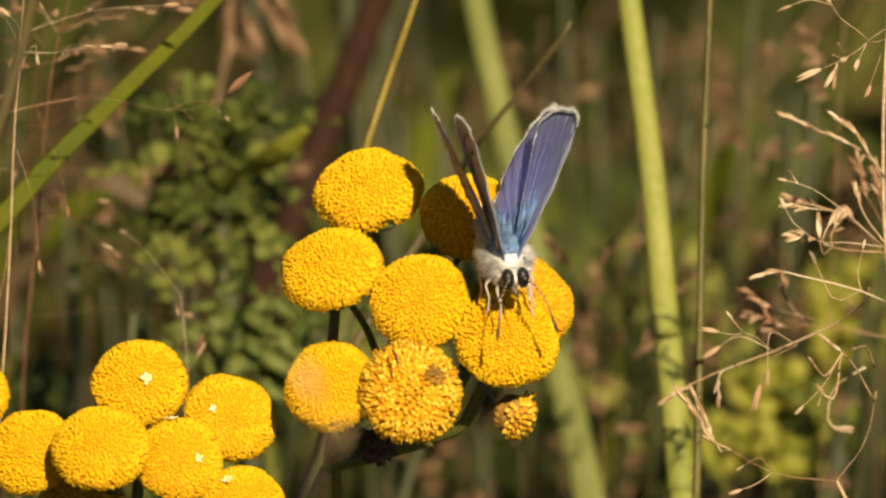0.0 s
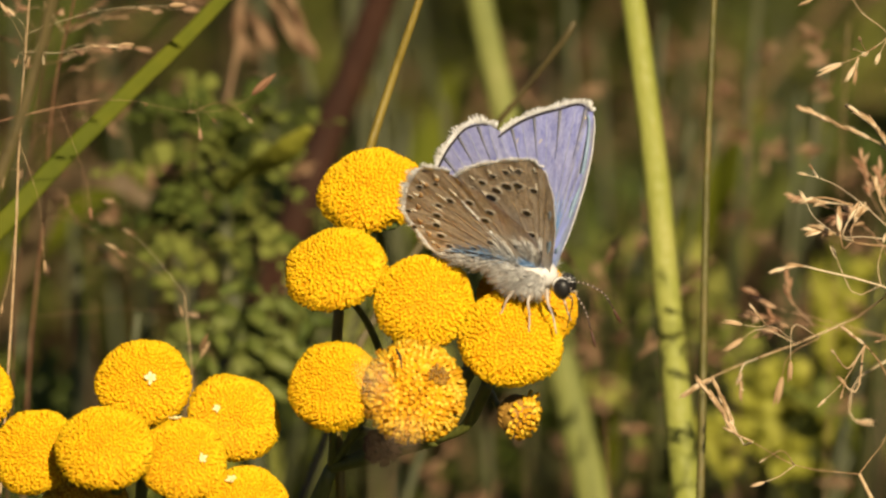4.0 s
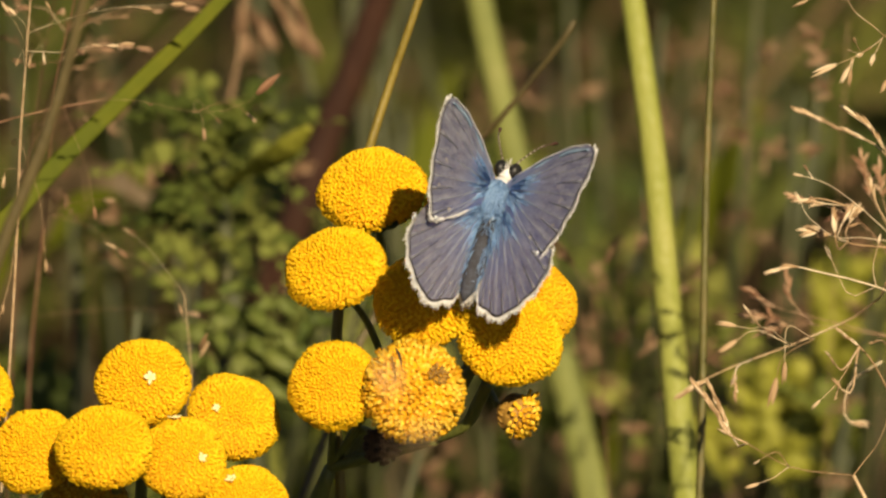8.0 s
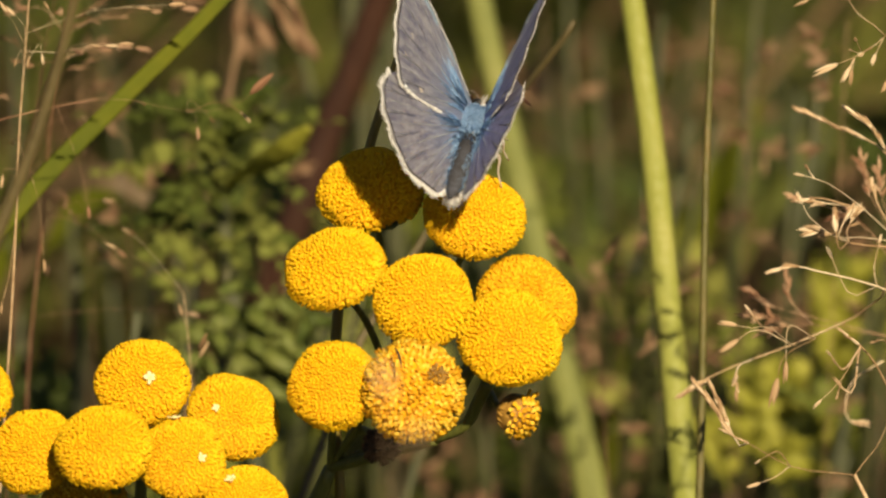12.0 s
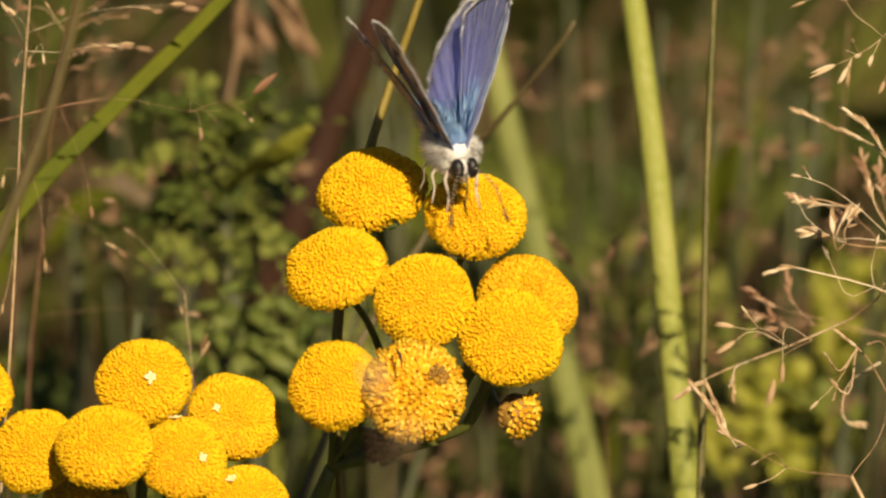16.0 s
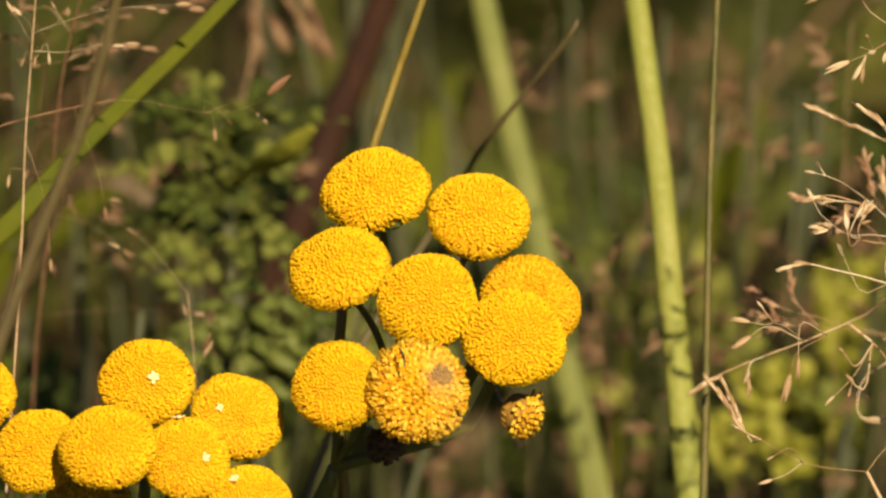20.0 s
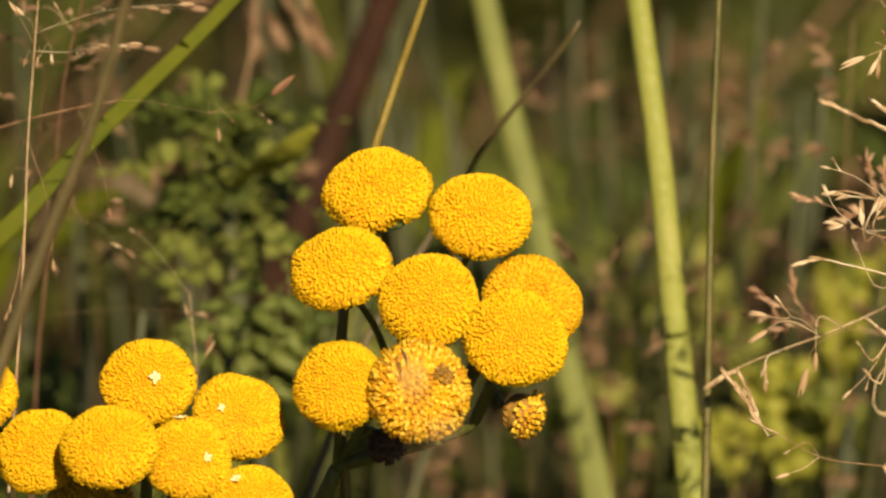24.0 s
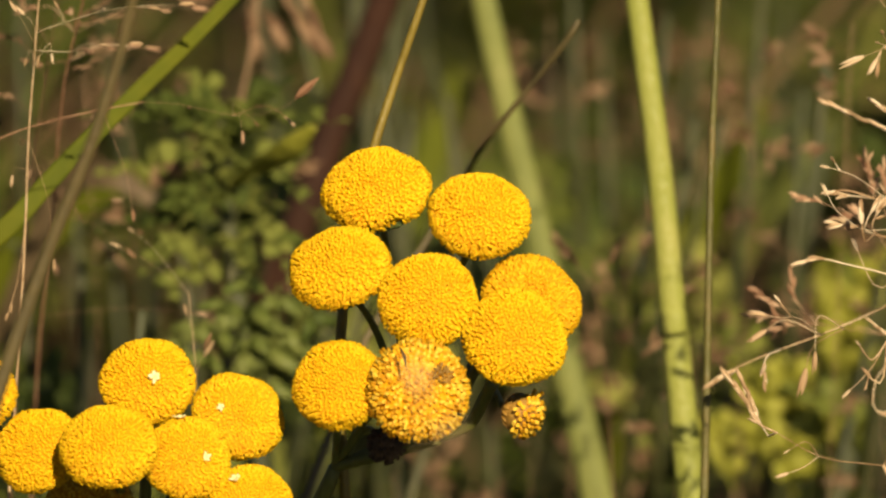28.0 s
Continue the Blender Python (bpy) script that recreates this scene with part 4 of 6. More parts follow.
BASE3 = (0.26, 0.02, 0.0)
right_low = panicle("dry_grass_stalk", "straw-coloured grass panicle leaning over beside the flowers", BASE3, [(0.0622, -0.0170, 0.4812), (0.0464, -0.0071, 0.5164), (0.0413, -0.0054, 0.5259), (0.0402, -0.0046, 0.5279)], [
    ([(0.0402, -0.0046, 0.5279), (0.0338, -0.0061, 0.5295), (0.0296, -0.0071, 0.5324), (0.0279, -0.0068, 0.5332)], 1, 1.6, 0.1),
    ([(0.0296, -0.0071, 0.5324), (0.0279, -0.0068, 0.5332), (0.0264, -0.0058, 0.5356), (0.0251, -0.0052, 0.5371)], 18, 1.9, 0.2, 0.8),
    ([(0.0296, -0.0071, 0.5324), (0.0284, 0.0005, 0.5299), (0.0275, 0.0013, 0.5318), (0.0264, 0.0022, 0.5342)], 12, 1.9, 0.2, 0.7),
    ([(0.0338, -0.0061, 0.5295), (0.0323, -0.0074, 0.5316), (0.0309, -0.0077, 0.5309)], 1, 1.2, 0.2),
    ([(0.0338, -0.0061, 0.5295), (0.0318, -0.0084, 0.5291), (0.0308, -0.0086, 0.5288)], 1, 1.6, 0.2),
    ([(0.0402, -0.0046, 0.5279), (0.0414, -0.0022, 0.5285), (0.0426, 0.0001, 0.5290), (0.0436, 0.0010, 0.5311), (0.0441, 0.0020, 0.5336)], 1, 1.5, 0.2),
    ([(0.0441, 0.0020, 0.5336), (0.0408, 0.0001, 0.5396), (0.0393, 0.0006, 0.5407)], 5, 1.4, 0.25, 0.6),
    ([(0.0408, 0.0001, 0.5396), (0.0391, -0.0007, 0.5375), (0.0378, -0.0021, 0.5395)], 2, 1.3, 0.3),
    ([(0.0441, 0.0033, 0.5367), (0.0430, 0.0003, 0.5402), (0.0421, -0.0016, 0.5408)], 2, 1.4, 0.3),
    ([(0.0410, 0.0056, 0.5373), (0.0391, -0.0015, 0.5357), (0.0388, -0.0013, 0.5360)], 2, 1.5, 0.3),
    ([(0.0410, 0.0056, 0.5373), (0.0380, -0.0015, 0.5357), (0.0370, -0.0018, 0.5348)], 1, 1.6, 0.2),
    ([(0.0389, 0.0006, 0.5355), (0.0385, -0.0017, 0.5352)], 2, 1.2, 0.4),
    ([(0.0442, 0.0236, 0.5282), (0.0409, 0.0262, 0.5241), (0.0410, 0.0250, 0.5211), (0.0421, 0.0249, 0.5210)], 5, 1.8, 0.3, 0.4),
    ([(0.0437, 0.0080, 0.5432), (0.0412, 0.0215, 0.5339), (0.0349, 0.0205, 0.5313), (0.0310, 0.0199, 0.5300), (0.0267, 0.0193, 0.5283), (0.0245, 0.0188, 0.5271)], 9, 2.2, 0.22, 0.22),
    ([(0.0310, 0.0199, 0.5300), (0.0291, 0.0139, 0.5311), (0.0290, 0.0114, 0.5303)], 5, 2.0, 0.2, 0.6),
    ([(0.0343, 0.0057, 0.5374), (0.0310, -0.0010, 0.5422), (0.0299, -0.0029, 0.5428), (0.0286, -0.0028, 0.5430)], 1, 2.3, 0.1),
    ([(0.0345, 0.0094, 0.5359), (0.0304, 0.0099, 0.5372), (0.0291, 0.0096, 0.5364)], 1, 3.2, 0.1),
    ([(0.0363, 0.0004, 0.5403), (0.0335, -0.0029, 0.5428), (0.0333, -0.0041, 0.5398)], 1, 3.2, 0.1),
    ([(0.0367, 0.0078, 0.5373), (0.0334, 0.0088, 0.5344), (0.0330, 0.0082, 0.5329)], 1, 3.5, 0.1),
    ([(0.0310, -0.0010, 0.5422), (0.0301, -0.0025, 0.5439), (0.0297, -0.0023, 0.5444)], 2, 0.9, 0.6),
], 71)
tuft_far = panicle("dry_grass_stalk", "fluffy pinkish dry grass heads blurred behind the panicle", (0.10, 0.07, 0.0), [(0.0496, 0.0327, 0.5081), (0.0472, 0.0365, 0.5228), (0.0465, 0.0381, 0.5322)], [
    ([(0.0466, 0.0374, 0.5250), (0.0380, 0.0397, 0.5256), (0.0348, 0.0400, 0.5261), (0.0311, 0.0401, 0.5264)], 14, 1.7, 0.9, 0.35),
    ([(0.0466, 0.0374, 0.5250), (0.0372, 0.0345, 0.5287), (0.0340, 0.0348, 0.5295), (0.0314, 0.0354, 0.5308)], 12, 1.6, 0.8, 0.35),
    ([(0.0379, 0.0379, 0.5263), (0.0356, 0.0389, 0.5287), (0.0352, 0.0396, 0.5306)], 8, 1.7, 0.4, 0.7),
    ([(0.0381, 0.0416, 0.5248), (0.0347, 0.0433, 0.5238), (0.0329, 0.0431, 0.5232)], 9, 1.6, 0.8, 0.7),
    ([(0.0465, 0.0381, 0.5322), (0.0446, 0.0365, 0.5390), (0.0434, 0.0373, 0.5409), (0.0426, 0.0386, 0.5441)], 15, 1.8, 0.7, 0.4),
    ([(0.0465, 0.0381, 0.5322), (0.0451, 0.0347, 0.5398), (0.0445, 0.0354, 0.5416), (0.0443, 0.0364, 0.5440)], 12, 1.7, 0.7, 0.4),
    ([(0.0465, 0.0381, 0.5322), (0.0428, 0.0343, 0.5387), (0.0413, 0.0347, 0.5398), (0.0399, 0.0346, 0.5395)], 12, 1.7, 0.8, 0.5),
    ([(0.0465, 0.0381, 0.5322), (0.0409, 0.0310, 0.5412), (0.0374, 0.0296, 0.5431), (0.0354, 0.0298, 0.5437)], 12, 1.5, 0.6, 0.4),
], 79, 0.0004, HUSK)
right_high = panicle("dry_grass_stalk", "straw-coloured grass panicle with drooping spikelets", (0.24, 0.03, 0.0), [(0.0654, -0.0095, 0.4837), (0.0507, 0.0054, 0.5261), (0.0457, 0.0122, 0.5427), (0.0451, 0.0176, 0.5562), (0.0457, 0.0222, 0.5677)], [
    ([(0.0457, 0.0111, 0.5401), (0.0427, 0.0079, 0.5428), (0.0365, 0.0066, 0.5450), (0.0343, 0.0068, 0.5454), (0.0328, 0.0066, 0.5451)], 20, 1.6, 0.18, 0.35),
    ([(0.0427, 0.0079, 0.5428), (0.0424, 0.0085, 0.5442), (0.0429, 0.0095, 0.5467)], 1, 1.3, 0.2),
    ([(0.0427, 0.0079, 0.5428), (0.0396, 0.0040, 0.5438), (0.0387, 0.0046, 0.5455), (0.0381, 0.0052, 0.5468)], 1, 1.6, 0.2),
    ([(0.0455, 0.0153, 0.5505), (0.0432, 0.0243, 0.5514), (0.0377, 0.0271, 0.5530), (0.0360, 0.0274, 0.5538)], 30, 1.7, 0.19, 0.62),
    ([(0.0454, 0.0157, 0.5516), (0.0435, 0.0149, 0.5548), (0.0421, 0.0157, 0.5567), (0.0402, 0.0162, 0.5581)], 28, 1.6, 0.18, 0.75),
    ([(0.0457, 0.0214, 0.5656), (0.0436, 0.0153, 0.5666), (0.0419, 0.0111, 0.5668), (0.0398, 0.0088, 0.5665), (0.0385, 0.0086, 0.5660)], 1, 3.4, 0.1),
    ([(0.0419, 0.0111, 0.5668), (0.0408, 0.0090, 0.5670)], 2, 1.3, 0.3), ([(0.0408, 0.0108, 0.5662), (0.0399, 0.0091, 0.5672)], 1, 1.3, 0.1), ([(0.0408, 0.0110, 0.5665), (0.0403, 0.0094, 0.5680)], 1, 1.4, 0.1),
    ([(0.0401, 0.0088, 0.5665), (0.0397, 0.0085, 0.5658)], 2, 2.0, 0.12), ([(0.0401, 0.0088, 0.5665), (0.0399, 0.0084, 0.5655)], 1, 2.0, 0.1), ([(0.0430, 0.0114, 0.5676), (0.0422, 0.0090, 0.5669)], 1, 2.3, 0.1), ([(0.0444, 0.0110, 0.5665), (0.0433, 0.0080, 0.5646)], 1, 2.0, 0.1),
    ([(0.0454, 0.0210, 0.5645), (0.0436, 0.0152, 0.5663), (0.0421, 0.0119, 0.5688), (0.0405, 0.0123, 0.5699), (0.0395, 0.0129, 0.5713)], 1, 1.9, 0.4),
    ([(0.0397, 0.0129, 0.5711), (0.0368, 0.0111, 0.5722), (0.0357, 0.0110, 0.5718)], 1, 2.5, 0.1),
    ([(0.0450, 0.0114, 0.5461), (0.0410, 0.0097, 0.5473), (0.0380, 0.0042, 0.5497), (0.0366, 0.0027, 0.5514), (0.0357, 0.0030, 0.5521), (0.0350, 0.0035, 0.5533)], 1, 2.1, 0.1),
    ([(0.0450, 0.0114, 0.5461), (0.0398, 0.0093, 0.5517), (0.0362, 0.0063, 0.5549), (0.0353, 0.0064, 0.5551)], 1, 1.6, 0.1), ([(0.0362, 0.0063, 0.5549), (0.0357, 0.0085, 0.5550)], 2, 1.5, 0.3),
    ([(0.0398, 0.0090, 0.5509), (0.0365, 0.0093, 0.5516), (0.0356, 0.0092, 0.5515)], 4, 1.4, 0.3), ([(0.0400, 0.0127, 0.5494), (0.0380, 0.0146, 0.5489), (0.0367, 0.0147, 0.5490)], 7, 1.6, 0.6),
    ([(0.0450, 0.0111, 0.5456), (0.0399, 0.0095, 0.5468), (0.0376, 0.0080, 0.5485), (0.0365, 0.0081, 0.5486)], 10, 2.0, 0.5, 0.5),
    ([(0.0399, 0.0095, 0.5468), (0.0384, 0.0031, 0.5497), (0.0383, 0.0036, 0.5510)], 2, 2.4, 0.12), ([(0.0399, 0.0095, 0.5468), (0.0389, 0.0036, 0.5509), (0.0393, 0.0039, 0.5516)], 2, 2.2, 0.12),
    ([(0.0399, 0.0095, 0.5468), (0.0401, 0.0138, 0.5469), (0.0407, 0.0143, 0.5479)], 8, 1.9, 0.5, 0.6),
    ([(0.0450, 0.0116, 0.5466), (0.0430, 0.0165, 0.5482), (0.0424, 0.0172, 0.5498)], 5, 1.6, 0.4),
], 72)
left_top = panicle("dry_grass_stalk", "loose dry grass panicle with tiny pale spikelets", (-0.06, 0.06, 0.0), [(-0.0443, 0.0107, 0.5177), (-0.0426, 0.0213, 0.5439), (-0.0423, 0.0244, 0.5518), (-0.0417, 0.0276, 0.5596), (-0.0412, 0.0302, 0.5659)], [
    ([(-0.0417, 0.0278, 0.5601), (-0.0380, 0.0259, 0.5607), (-0.0371, 0.0241, 0.5616)], 4, 1.1, 1.0, 0.1), ([(-0.0380, 0.0259, 0.5607), (-0.0357, 0.0243, 0.5622), (-0.0351, 0.0243, 0.5621)], 1, 1.4, 0.3), ([(-0.0380, 0.0259, 0.5607), (-0.0343, 0.0243, 0.5620), (-0.0336, 0.0243, 0.5620)], 1, 1.5, 0.3), ([(-0.0357, 0.0261, 0.5612), (-0.0326, 0.0243, 0.5622), (-0.0321, 0.0243, 0.5622)], 1, 1.8, 0.2),
    ([(-0.0416, 0.0285, 0.5617), (-0.0357, 0.0273, 0.5643), (-0.0317, 0.0257, 0.5656), (-0.0272, 0.0258, 0.5658)], 1, 1.9, 0.3), ([(-0.0357, 0.0273, 0.5643), (-0.0348, 0.0256, 0.5653)], 1, 1.3, 0.3), ([(-0.0318, 0.0276, 0.5649), (-0.0304, 0.0276, 0.5648)], 1, 1.5, 0.3),
    ([(-0.0416, 0.0285, 0.5617), (-0.0388, 0.0273, 0.5641), (-0.0392, 0.0275, 0.5647)], 1, 1.3, 0.3),
    ([(-0.0417, 0.0280, 0.5607), (-0.0419, 0.0270, 0.5635), (-0.0426, 0.0273, 0.5641)], 1, 1.5, 0.3), ([(-0.0417, 0.0280, 0.5607), (-0.0431, 0.0272, 0.5640), (-0.0434, 0.0274, 0.5644)], 1, 1.9, 0.3),
    ([(-0.0418, 0.0272, 0.5586), (-0.0410, 0.0241, 0.5616), (-0.0411, 0.0239, 0.5611)], 1, 1.9, 0.2), ([(-0.0418, 0.0270, 0.5580), (-0.0421, 0.0240, 0.5613), (-0.0423, 0.0238, 0.5608)], 1, 1.3, 0.2), ([(-0.0418, 0.0272, 0.5586), (-0.0401, 0.0280, 0.5607), (-0.0400, 0.0277, 0.5599)], 1, 1.6, 0.2),
    ([(-0.0423, 0.0244, 0.5518), (-0.0403, 0.0221, 0.5460), (-0.0398, 0.0200, 0.5408)], 1, 1.7, 0.3), ([(-0.0424, 0.0234, 0.5491), (-0.0438, 0.0234, 0.5491), (-0.0439, 0.0232, 0.5486)], 1, 1.7, 0.3), ([(-0.0426, 0.0213, 0.5439), (-0.0437, 0.0187, 0.5376), (-0.0443, 0.0180, 0.5359)], 2, 1.4, 0.3),
], 73, 0.00035)
left_back = panicle("dry_grass_stalk", "brownish dry grass panicle blurred behind the slanting blade", (-0.065, 0.10, 0.0), [(-0.0456, 0.0474, 0.5017), (-0.0439, 0.0584, 0.5290), (-0.0420, 0.0620, 0.5434), (-0.0408, 0.0647, 0.5499), (-0.0396, 0.0667, 0.5548)], [
    ([(-0.0418, 0.0623, 0.5439), (-0.0401, 0.0619, 0.5485), (-0.0372, 0.0626, 0.5501), (-0.0337, 0.0628, 0.5506)], 7, 1.4, 0.5, 0.6), ([(-0.0414, 0.0636, 0.5472), (-0.0385, 0.0666, 0.5492), (-0.0350, 0.0673, 0.5511)], 6, 1.4, 0.5, 0.6), ([(-0.0418, 0.0623, 0.5439), (-0.0444, 0.0655, 0.5465), (-0.0468, 0.0659, 0.5476)], 6, 1.4, 0.5, 0.6),
    ([(-0.0419, 0.0620, 0.5434), (-0.0396, 0.0625, 0.5445), (-0.0367, 0.0629, 0.5456)], 5, 1.3, 0.6, 0.5), ([(-0.0426, 0.0605, 0.5396), (-0.0449, 0.0614, 0.5418), (-0.0464, 0.0616, 0.5423)], 5, 1.4, 0.5, 0.5), ([(-0.0414, 0.0636, 0.5472), (-0.0438, 0.0649, 0.5505), (-0.0449, 0.0656, 0.5521)], 6, 1.4, 0.5, 0.6),
    ([(-0.0411, 0.0642, 0.5488), (-0.0326, 0.0649, 0.5505), (-0.0291, 0.0654, 0.5518), (-0.0255, 0.0653, 0.5514)], 6, 1.4, 0.5, 0.4), ([(-0.0432, 0.0587, 0.5352), (-0.0402, 0.0581, 0.5336), (-0.0385, 0.0570, 0.5309)], 4, 1.4, 0.5, 0.5),
], 81, 0.00028, HUSK_DULL)
left_clutter = panicle("dry_grass_stalk", "slender brown dry grass with scattered pinkish husks", (-0.055, 0.08, 0.0), [(-0.0451, 0.0730, 0.4905), (-0.0435, 0.0660, 0.5131), (-0.0417, 0.0616, 0.5290), (-0.0407, 0.0586, 0.5403), (-0.0396, 0.0564, 0.5481), (-0.0382, 0.0555, 0.5540), (-0.0374, 0.0550, 0.5579)], [
    ([(-0.0388, 0.0556, 0.5515), (-0.0415, 0.0585, 0.5533), (-0.0441, 0.0602, 0.5522)], 2, 2.2, 0.35),
    ([(-0.0396, 0.0564, 0.5481), (-0.0408, 0.0527, 0.5495), (-0.0419, 0.0488, 0.5506)], 1, 1.8, 0.35),
    ([(-0.0396, 0.0564, 0.5481), (-0.0416, 0.0572, 0.5475), (-0.0436, 0.0582, 0.5474)], 1, 1.6, 0.35),
    ([(-0.0388, 0.0556, 0.5515), (-0.0390, 0.0538, 0.5550), (-0.0393, 0.0508, 0.5557)], 2, 2.0, 0.35),
    ([(-0.0396, 0.0564, 0.5481), (-0.0376, 0.0578, 0.5490), (-0.0356, 0.0587, 0.5486)], 1, 2.2, 0.35),
    ([(-0.0396, 0.0564, 0.5481), (-0.0366, 0.0530, 0.5505), (-0.0335, 0.0494, 0.5521)], 1, 1.8, 0.35),
    ([(-0.0396, 0.0564, 0.5481), (-0.0357, 0.0580, 0.5493), (-0.0318, 0.0588, 0.5487)], 2, 2.4, 0.35),
    ([(-0.0388, 0.0556, 0.5515), (-0.0328, 0.0538, 0.5550), (-0.0267, 0.0509, 0.5560)], 1, 2.2, 0.35),
    ([(-0.0388, 0.0556, 0.5515), (-0.0344, 0.0583, 0.5527), (-0.0301, 0.0602, 0.5522)], 1, 1.8, 0.35),
    ([(-0.0396, 0.0564, 0.5481), (-0.0385, 0.0532, 0.5509), (-0.0373, 0.0493, 0.5520)], 2, 2.6, 0.35),
    ([(-0.0417, 0.0616, 0.5290), (-0.0380, 0.0598, 0.5312), (-0.0354, 0.0575, 0.5322)], 1, 2.0, 0.3),
    ([(-0.0417, 0.0616, 0.5290), (-0.0366, 0.0661, 0.5269), (-0.0332, 0.0702, 0.5236)], 1, 1.6, 0.3),
    ([(-0.0417, 0.0616, 0.5290), (-0.0370, 0.0588, 0.5288), (-0.0339, 0.0556, 0.5275)], 1, 1.8, 0.3),
    ([(-0.0417, 0.0616, 0.5290), (-0.0417, 0.0655, 0.5252), (-0.0418, 0.0689, 0.5203)], 1, 2.2, 0.3),
    ([(-0.0432, 0.0659, 0.5157), (-0.0333, 0.0598, 0.5191), (-0.0267, 0.0531, 0.5213)], 1, 2.4, 0.3),
    ([(-0.0407, 0.0586, 0.5403), (-0.0433, 0.0664, 0.5370), (-0.0452, 0.0738, 0.5325)], 1, 2.0, 0.3),
    ([(-0.0417, 0.0616, 0.5290), (-0.0417, 0.0590, 0.5291), (-0.0417, 0.0559, 0.5281)], 1, 1.6, 0.3),
    ([(-0.0407, 0.0586, 0.5403), (-0.0390, 0.0669, 0.5380), (-0.0379, 0.0747, 0.5347)], 1, 1.5, 0.3),
    ([(-0.0407, 0.0586, 0.5403), (-0.0425, 0.0589, 0.5383), (-0.0438, 0.0587, 0.5352)], 1, 1.6, 0.3),
], 82, 0.00045, HUSK)
husk = panicle("dry_grass_stalk", "drooping dry grass stalk with a few pinkish husks", (-0.09, 0.04, 0.0), [(-0.0615, 0.0186, 0.5266), (-0.0502, 0.0280, 0.5498), (-0.0382, 0.0294, 0.5535), (-0.0340, 0.0297, 0.5542)], [
    ([(-0.0340, 0.0297, 0.5542), (-0.0303, 0.0297, 0.5540), (-0.0252, 0.0293, 0.5530), (-0.0195, 0.0297, 0.5540), (-0.0188, 0.0299, 0.5546)], 1, 3.8, 0.2),
    ([(-0.0252, 0.0293, 0.5530), (-0.0243, 0.0327, 0.5509), (-0.0242, 0.0324, 0.5501)], 1, 2.0, 0.2),
    ([(-0.0303, 0.0297, 0.5540), (-0.0297, 0.0333, 0.5523)], 1, 1.3, 0.2),
    ([(-0.0252, 0.0293, 0.5530), (-0.0235, 0.0422, 0.5477), (-0.0232, 0.0421, 0.5474)], 1, 1.0, 0.2),
    ([(-0.0252, 0.0293, 0.5530), (-0.0203, 0.0368, 0.5503), (-0.0197, 0.0366, 0.5498)], 2, 1.4, 0.3),
    ([(-0.0382, 0.0294, 0.5535), (-0.0354, 0.0265, 0.5461), (-0.0351, 0.0257, 0.5442)], 1, 1.9, 0.2),
], 74, 0.00028, HUSK)
far_seed = panicle("dry_grass_stalk", "blurred dry seed head behind the green blade", (-0.05, 0.22, 0.0), [(-0.0292, 0.1304, 0.4724), (-0.0260, 0.1425, 0.5022), (-0.0228, 0.1487, 0.5177), (-0.0228, 0.1526, 0.5273)], [
    ([(-0.0228, 0.1512, 0.5237), (-0.0202, 0.1502, 0.5213), (-0.0170, 0.1485, 0.5171)], 7, 5.1, 0.15),
    ([(-0.0228, 0.1516, 0.5249), (-0.0189, 0.1507, 0.5225), (-0.0154, 0.1483, 0.5165)], 7, 5.1, 0.15),
    ([(-0.0229, 0.1507, 0.5225), (-0.0221, 0.1495, 0.5195), (-0.0208, 0.1487, 0.5177)], 6, 4.4, 0.3),
    ([(-0.0226, 0.1519, 0.5255), (-0.0234, 0.1497, 0.5201), (-0.0231, 0.1483, 0.5165)], 5, 3.8, 0.3),
], 75, 0.0009, HUSK_DULL)
low_left = panicle("dry_grass_stalk", "thin dry grass with pale husks between the clusters", (-0.03, 0.08, 0.0), [(-0.0279, 0.0272, 0.5105), (-0.0257, 0.0315, 0.5212), (-0.0264, 0.0354, 0.5308)], [
    ([(-0.0257, 0.0324, 0.5233), (-0.0248, 0.0313, 0.5261)], 1, 2.9, 0.1),
    ([(-0.0257, 0.0324, 0.5233), (-0.0249, 0.0329, 0.5247)], 1, 2.7, 0.1),
    ([(-0.0263, 0.0341, 0.5276), (-0.0266, 0.0345, 0.5287)], 1, 1.7, 0.3),
    ([(-0.0264, 0.0354, 0.5308), (-0.0319, 0.0369, 0.5345), (-0.0333, 0.0371, 0.5351)], 1, 1.5, 0.5),
    ([(-0.0264, 0.0354, 0.5308), (-0.0313, 0.0375, 0.5361), (-0.0319, 0.0377, 0.5365)], 1, 1.3, 0.5),
], 76, 0.00022)
mid_right = panicle("dry_grass_stalk", "blurred dry grass with open pinkish husks", (0.03, 0.12, 0.0), [(0.0180, 0.0776, 0.4885), (0.0168, 0.0840, 0.5043), (0.0156, 0.0874, 0.5128)], [
    ([(0.0162, 0.0863, 0.5099), (0.0144, 0.0872, 0.5122), (0.0123, 0.0882, 0.5148)], 5, 2.6, 0.4),
    ([(0.0162, 0.0863, 0.5099), (0.0168, 0.0872, 0.5122), (0.0183, 0.0882, 0.5146)], 4, 2.6, 0.4),
    ([(0.0162, 0.0854, 0.5077), (0.0226, 0.0992, 0.5020), (0.0291, 0.1106, 0.5034)], 7, 2.6, 0.7),
    ([(0.0174, 0.0822, 0.4998), (0.0206, 0.0882, 0.5012), (0.0224, 0.0888, 0.5029)], 4, 2.6, 0.5),
], 77, 0.0003, HUSK_DULL)


